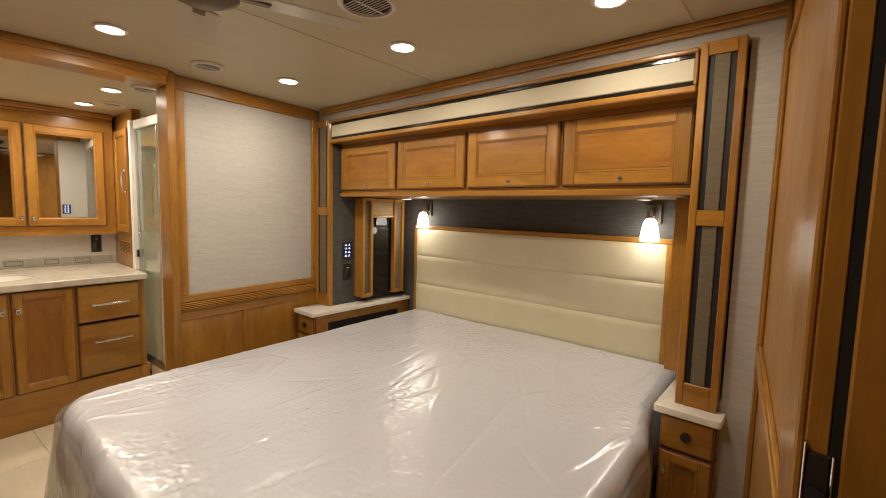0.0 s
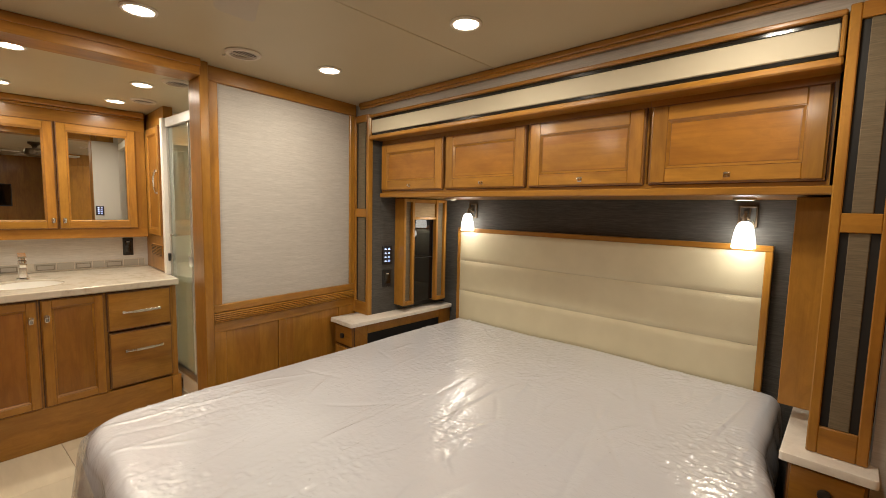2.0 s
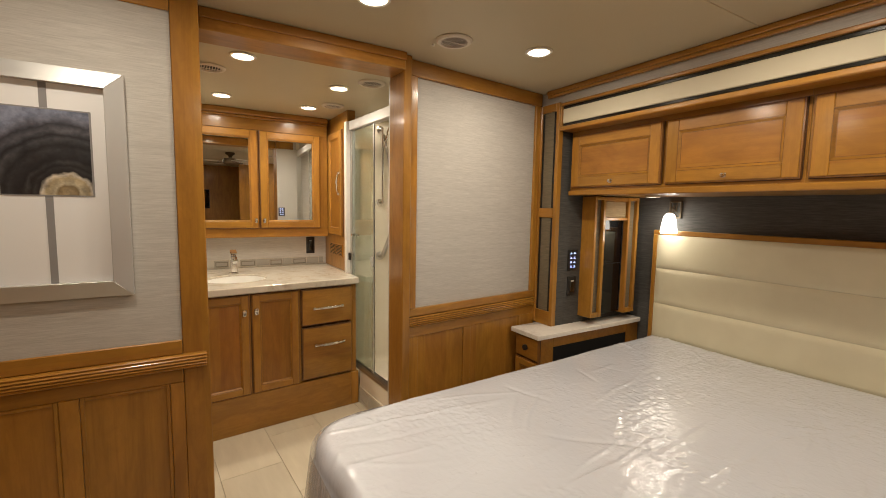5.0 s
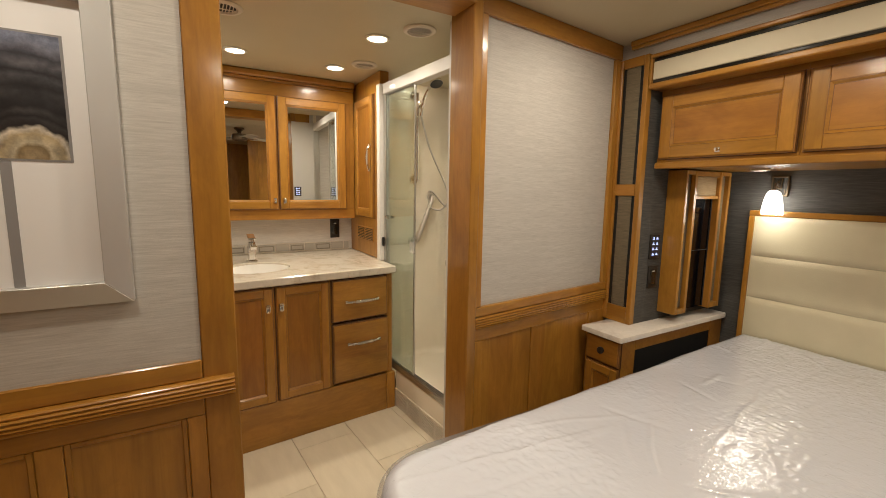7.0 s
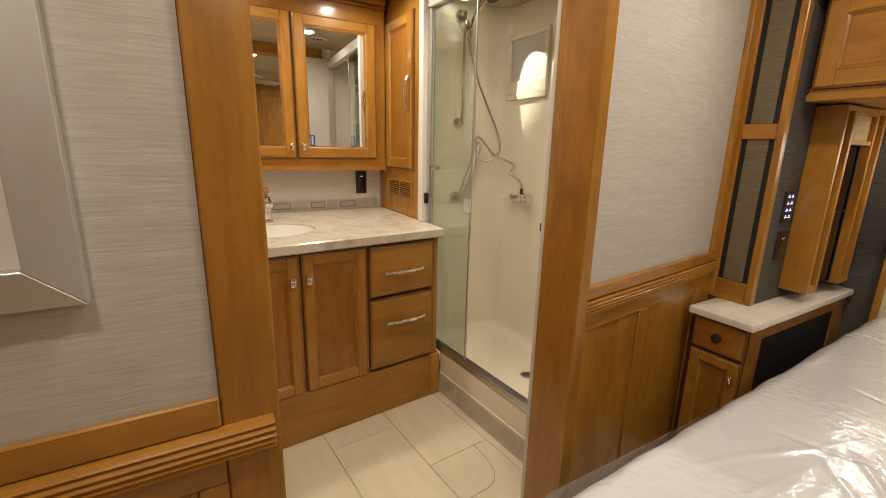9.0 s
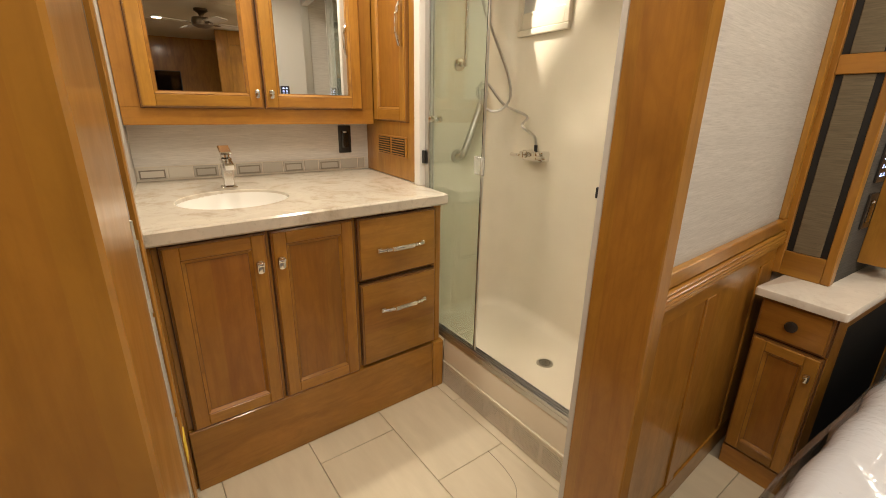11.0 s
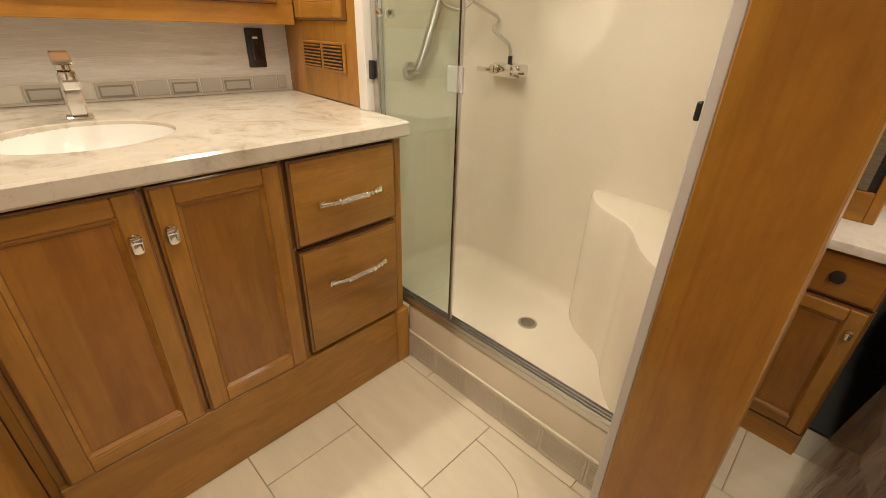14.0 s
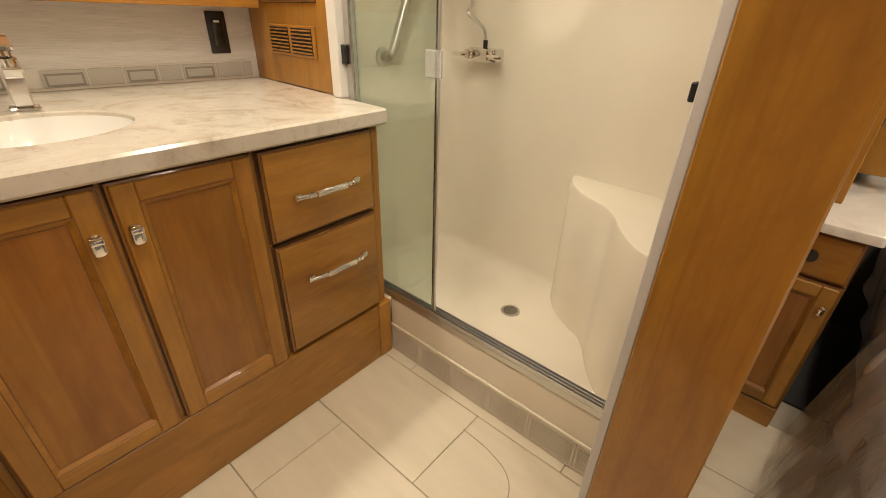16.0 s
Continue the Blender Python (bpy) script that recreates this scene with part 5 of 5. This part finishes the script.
gb = thing("grab_bar", (SX0, 1.63, 1.03), "angled chrome grab bar on the shower wall", "grab bar")
g0, g9 = (SX0 + 0.045, 1.674, 1.012), (SX0 + 0.045, 1.815, 1.33)
bm = tube(bmesh.new(), [(SX0 + 0.004, g0[1], g0[2]), (SX0 + 0.03, g0[1] + 0.004, g0[2] + 0.006), (SX0 + 0.045, g0[1] + 0.02, g0[2] + 0.035), (SX0 + 0.045, g9[1] - 0.02, g9[2] - 0.035), (SX0 + 0.03, g9[1] - 0.004, g9[2] - 0.006), (SX0 + 0.004, g9[1], g9[2])], 0.0175, 14, 5)
part("bar", bm, NICKEL, gb)
for g in (g0, g9):
    part("flange", cyl(bmesh.new(), 0.036, 0.009, (SX0 + 0.0005, g[1], g[2]), (1, 0, 0), 22, bev=0.003), NICKEL, gb)

# framed recess high on the shower's back wall
nw = thing("window_2", (-3.27, SY1, 1.60), "small white-framed blind window in the shower wall", "window", kind="structure")
x0, x1, z0, z1 = -3.50, -3.16, 1.59, 1.95
bm = B(x0, x1, SY1 - 0.022, SY1 - 0.0005, z0, z0 + 0.030, 0.004)
box(bm, x0, x1, SY1 - 0.022, SY1 - 0.0005, z1 - 0.028, z1, 0.004)
box(bm, x0, x0 + 0.03, SY1 - 0.022, SY1 - 0.0005, z0 + 0.03, z1 - 0.028, 0.004)
box(bm, x1 - 0.03, x1, SY1 - 0.022, SY1 - 0.0005, z0 + 0.03, z1 - 0.028, 0.004)
part("window_frame", bm, SHOWER, nw)
part("shade_panel", B(x0 + 0.03, x1 - 0.03, SY1 - 0.008, SY1 - 0.0006, z0 + 0.105, z1 - 0.028), GREYP, nw, "pale shade panel")
part("shade_bar", B(x0 + 0.03, x1 - 0.03, SY1 - 0.018, SY1 - 0.0006, z0 + 0.030, z0 + 0.104, 0.004), SHOWER, nw)

# ---------------------------------------------------------------- sliding door by the vanity
ld = thing("louvred_door", (-2.48, 0.02, 0.0), "maple panelled door with a small louvred vent, closed", "door")
LX, LY1, SW = -2.470, 0.343, 0.037
for y0, y1 in ((LY1 - SW, LY1), (-0.30, -0.24)):
    part("stile", B(LX - 0.03, LX, y0, y1, 0.0, 2.03, 0.003), WZ, ld)
for a, b in ((0.0, 0.20), (0.605, 0.648), (0.747, 0.783), (1.93, 2.03)):
    part("rail", B(LX - 0.03, LX - 0.0005, -0.2395, LY1 - SW - 0.0005, a, b, 0.003), WY, ld)
for a, b in ((0.784, 1.929), (0.201, 0.604)):
    pn = part("panel", B(LX - 0.022, LX - 0.012, -0.2395, LY1 - SW - 0.0005, a, b, 0.002), WP, ld)
    part("bead", ring_frame(bmesh.new(), -0.2395, LY1 - SW - 0.0005, a, b, 0.010, LX - 0.012, LX - 0.003, 0.007, FACE_E), WY, pn, smooth=False)
# dark sheet behind the louvres, coloured as shade
part("vent_back", B(LX - 0.029, LX - 0.026, -0.2395, LY1 - SW - 0.0005, 0.6485, 0.7465), SHADE_WOOD, ld)
for r in range(6):
    z = 0.651 + r * 0.0160
    bm = box(bmesh.new(), -0.2395, LY1 - SW - 0.0005, -0.010, 0.010, -0.0025, 0.0025, 0, mat4((0, 1, 0), (0.5, 0, -0.86), (0.86, 0, 0.5), (LX - 0.015, 0, z + 0.008)))
    part("louvre", bm, WY, ld)
SIDE = prism(bmesh.new(), [(-3.0, 0.10), (LX - 0.031, 0.10), (LX - 0.031, 0.342), (-3.0, 0.308)], 0.0, CEIL - 0.001)
structure("wall_bath_side", SIDE, WZ, "maple panelled side wall beside the vanity")

# ---------------------------------------------------------------- framed picture
pf = thing("picture", (-1.96, -0.04, 1.10), "abstract arch picture in a broad silver frame", "picture")
P0, P1, Q0, Q1 = -0.224, 0.152, 1.117, 1.804
FW = 0.050
x0 = -1.971


def mitred(u0, u1, v0, v1, w):
    """Four mitred frame bars with a sloped face, each its own bmesh."""
    out = []
    c = [(u0, v0), (u1, v0), (u1, v1), (u0, v1)]
    i = [(u0 + w, v0 + w), (u1 - w, v0 + w), (u1 - w, v1 - w), (u0 + w, v1 - w)]
    for k in range(4):
        a, b, d, e = c[k], c[(k + 1) % 4], i[(k + 1) % 4], i[k]
        bm = bmesh.new()
        back = [bm.verts.new((x0, p[0], p[1])) for p in (a, b, d, e)]
        front = [bm.verts.new((x0 + h, p[0], p[1])) for p, h in ((a, 0.020), (b, 0.020), (d, 0.034), (e, 0.034))]
        bm.faces.new(back)
        bm.faces.new(front[::-1])
        for q in range(4):
            bm.faces.new((back[q], front[q], front[(q + 1) % 4], back[(q + 1) % 4]))
        bmesh.ops.bevel(bm, geom=bm.edges[:], offset=0.0012, segments=1, affect="EDGES")
        out.append(bm)
    return out


for bm in mitred(P0, P1, Q0, Q1, FW):
    part("frame_bar", bm, SILVER, pf, "brushed silver moulding")
part("mat_board", B(x0 + 0.001, x0 + 0.012, P0 + FW, P1 - FW, Q0 + FW, Q1 - FW), MAT_BOARD, pf, "white mat board")
for a, b in ((Q0 + FW, 1.4275), (1.6825, Q1 - FW)):
    part("mat_strip", B(x0 + 0.0121, x0 + 0.0128, -0.049, -0.031, a, b), STRIP, pf, "grey strip")
part("art_border", B(x0 + 0.0121, x0 + 0.0135, -0.147, 0.067, 1.4280, 1.682), STRIP, pf)
ART = material("arch_print", (0.1, 0.1, 0.11), 0.5)
_tc = node(ART, "ShaderNodeTexCoord")
_mp = node(ART, "ShaderNodeMapping", Location=(0, -0.045, -0.335))
link(ART, _tc.outputs["Object"], _mp.inputs[0])
_sep = node(ART, "ShaderNodeSeparateXYZ")
link(ART, _mp.outputs[0], _sep.inputs[0])
_cx = node(ART, "ShaderNodeCombineXYZ")
link(ART, _sep.outputs[1], _cx.inputs[1])
link(ART, _sep.outputs[2], _cx.inputs[2])
_len = node(ART, "ShaderNodeVectorMath")
_len.operation = "LENGTH"
_nz = noise_tex(ART, _tc.outputs["Object"], 30.0, 5.0)
link(ART, _cx.outputs[0], _len.inputs[0])
_add = node(ART, "ShaderNodeMath")
_add.operation = "MULTIPLY_ADD"
link(ART, _nz, _add.inputs[0])
_add.inputs[1].default_value = 0.025
link(ART, _len.outputs["Value"], _add.inputs[2])
_sc = node(ART, "ShaderNodeMath")
_sc.operation = "MULTIPLY"
_sc.inputs[1].default_value = 4.0
link(ART, _add.outputs[0], _sc.inputs[0])
_rings = ramp(ART, _sc.outputs[0], [(0.0, (0.50, 0.40, 0.24)), (0.14, (0.22, 0.16, 0.08)), (0.17, (0.55, 0.48, 0.33)), (0.25, (0.42, 0.34, 0.20)), (0.285, (0.60, 0.55, 0.45)), (0.315, (0.012, 0.01, 0.01)),
                                    (0.36, (0.035, 0.032, 0.034)), (0.39, (0.008, 0.008, 0.009)), (0.43, (0.04, 0.038, 0.04)), (0.46, (0.010, 0.010, 0.012)), (0.58, (0.035, 0.034, 0.038)), (0.62, (0.012, 0.012, 0.014)),
                                    (0.70, (0.06, 0.06, 0.068)), (0.74, (0.012, 0.012, 0.016)), (0.80, (0.09, 0.09, 0.105)), (0.86, (0.03, 0.03, 0.04)), (0.93, (0.16, 0.17, 0.22)), (1.0, (0.22, 0.25, 0.34))])
_blot = noise_tex(ART, _tc.outputs["Object"], 18.0, 6.0, 0.7)
_art = mix(ART, _rings, ramp(ART, _blot, [(0.35, (0.45, 0.45, 0.48)), (0.62, (1.25, 1.22, 1.2))]), 1.0, "MULTIPLY")
link(ART, _art, bsdf(ART).inputs["Base Color"])
part("print", B(x0 + 0.0136, x0 + 0.0142, -0.142, 0.062, 1.432, 1.678), ART, pf, "dark arches with a pale half-round")

# ---------------------------------------------------------------- ceiling fittings


def downlight(x, y):
    t = thing("ceiling_downlight", (x, y, CEIL - 0.012), "round recessed ceiling downlight, lit", "downlight", "ceiling downlights")
    part("trim_ring", lathe(bmesh.new(), [(0.058, -0.0005), (0.060, -0.004), (0.055, -0.009), (0.047, -0.008), (0.047, -0.0005)], (x, y, CEIL)), WHITE, t)
    part("lens", cyl(bmesh.new(), 0.0465, 0.003, (x, y, CEIL - 0.005)), LED, t, "glowing lens")
    return t


# also builds fittings for the two added lights out of view
for x, y in BED_AND_ADDED_LIGHTS + BATH_LIGHTS:
    downlight(x, y)


def ceiling_vent(x, y, r=0.075, dark=True):
    t = thing("ceiling_vent", (x, y, CEIL - 0.012), "round ceiling air vent with slots", "vent", "ceiling vents")
    part("rim", lathe(bmesh.new(), [(r, -0.0005), (r + 0.002, -0.004), (r - 0.006, -0.011), (r - 0.018, -0.011), (r - 0.020, -0.0005)], (x, y, CEIL), seg=36), OFFW, t)
    part("core", cyl(bmesh.new(), r - 0.021, 0.002, (x, y, CEIL - 0.0025), seg=36), MATBLACK, t)
    for k in range(-4, 5):
        o = k * 0.0125
        w = math.sqrt(max(0.0, (r - 0.020) ** 2 - o * o))
        if w > 0.01:
            part("slat", B(x - w, x + w, y + o - 0.0019, y + o + 0.0019, CEIL - 0.0095, CEIL - 0.0075, 0.0006), OFFW, t)
    part("spine", B(x - 0.004, x + 0.004, y - r + 0.02, y + r - 0.02, CEIL - 0.0115, CEIL - 0.0101, 0), OFFW, t)
    return t


for x, y in ((-1.846, 1.288), (-2.83, 0.435), (-2.625, 1.232), (-3.297, 1.212)):
    ceiling_vent(x, y)
ceiling_vent(-0.70, 1.36, 0.10)
solid("ceiling_sensor", cyl(bmesh.new(), 0.007, 0.008, (-1.93, 1.235, CEIL - 0.0085), bev=0.002), WHITE, "tiny white ceiling button", "sensor")

fan = thing("ceiling_fan", (-0.76, 0.86, 1.93), "small bronze ceiling fan with pale blades, at rest", "ceiling fan")
hx, hy = -0.76, 0.86
part("canopy", lathe(bmesh.new(), [(0.06, CEIL - 0.0005), (0.062, CEIL - 0.02), (0.03, CEIL - 0.04), (0.02, CEIL - 0.06), (0.02, CEIL - 0.07)], (hx, hy, 0)), BRONZE, fan)
part("motor", lathe(bmesh.new(), [(0.03, 2.04), (0.085, 2.03), (0.095, 2.00), (0.09, 1.965), (0.05, 1.945), (0.0, 1.943)], (hx, hy, 0)), BRONZE, fan)
BLADE = material("fan_blade", (0.50, 0.45, 0.36), 0.45)
for ang in (72, 162, 252, 342):
    M = Matrix.Translation((hx, hy, 1.985)) @ pose(0, 0, 0, 0, 0, ang) @ pose(0, 0, 0, 9, 0, 0)
    b = prism(bmesh.new(), rounded(0.14, 0.43, -0.055, 0.055, 0.025, 5), -0.003, 0.003, M, 0.001)
    bl = part("blade", b, BLADE, fan, "pale blade")
    br = box(bmesh.new(), 0.07, 0.17, -0.016, 0.016, -0.009, -0.0035, 0.002, M)
    part("bracket", br, BRONZE, bl)

# ---------------------------------------------------------------- floor tiles, last
TX, TY_, GAP = 0.61, 0.309, 0.0022
TURN_F = Matrix.Translation((-2.668, 1.029, 0)) @ pose(0, 0, 0, 0, 0, 4.4)   # the tiling is set slightly askew
tile_mesh = {}


def tile_obj(u0, u1, v0, v1):
    key = (round(u1 - u0, 3), round(v1 - v0, 3))
    if key not in tile_mesh:
        tile_mesh[key] = mesh_of("tile", box(bmesh.new(), 0, u1 - u0, 0, v1 - v0, -0.008, 0, 0.0015), TILE, False)
    ob = new("tile", tile_mesh[key])
    ob.parent = floor
    ob.matrix_local = Matrix.Translation(-floor.location) @ TURN_F @ Matrix.Translation((u0, v0, 0))


for row in range(-7, 5):
    off = 0.0 if row % 2 == 0 else -0.312
    for n in range(-2, 8):
        u0, v0 = off + n * TX, row * TY_
        c = TURN_F @ Vector((u0 + TX / 2, v0 + TY_ / 2, 0))
        u1 = min(u0 + TX, 4.30)
        if -3.40 < c.x < XE + 0.28 and u1 - u0 > 0.05 and YS - 0.12 < c.y < 2.05:
            tile_obj(u0 + GAP / 2, u1 - GAP / 2, v0 + GAP / 2, v0 + TY_ - GAP / 2)
hatch = bmesh.new()
hp = [(-2.688, 1.264, 0.0008), (-2.62, 1.266, 0.0008), (-2.57, 1.262, 0.0008), (-2.515, 1.25, 0.0008), (-2.475, 1.222, 0.0008), (-2.452, 1.18, 0.0008), (-2.445, 1.12, 0.0008), (-2.437, 1.03, 0.0008)]
tube(hatch, hp, 0.0016, 6, 5)
solid("floor_hatch_seam", hatch, GROUT, "thin rounded seam of a floor hatch", "seam", "structure")
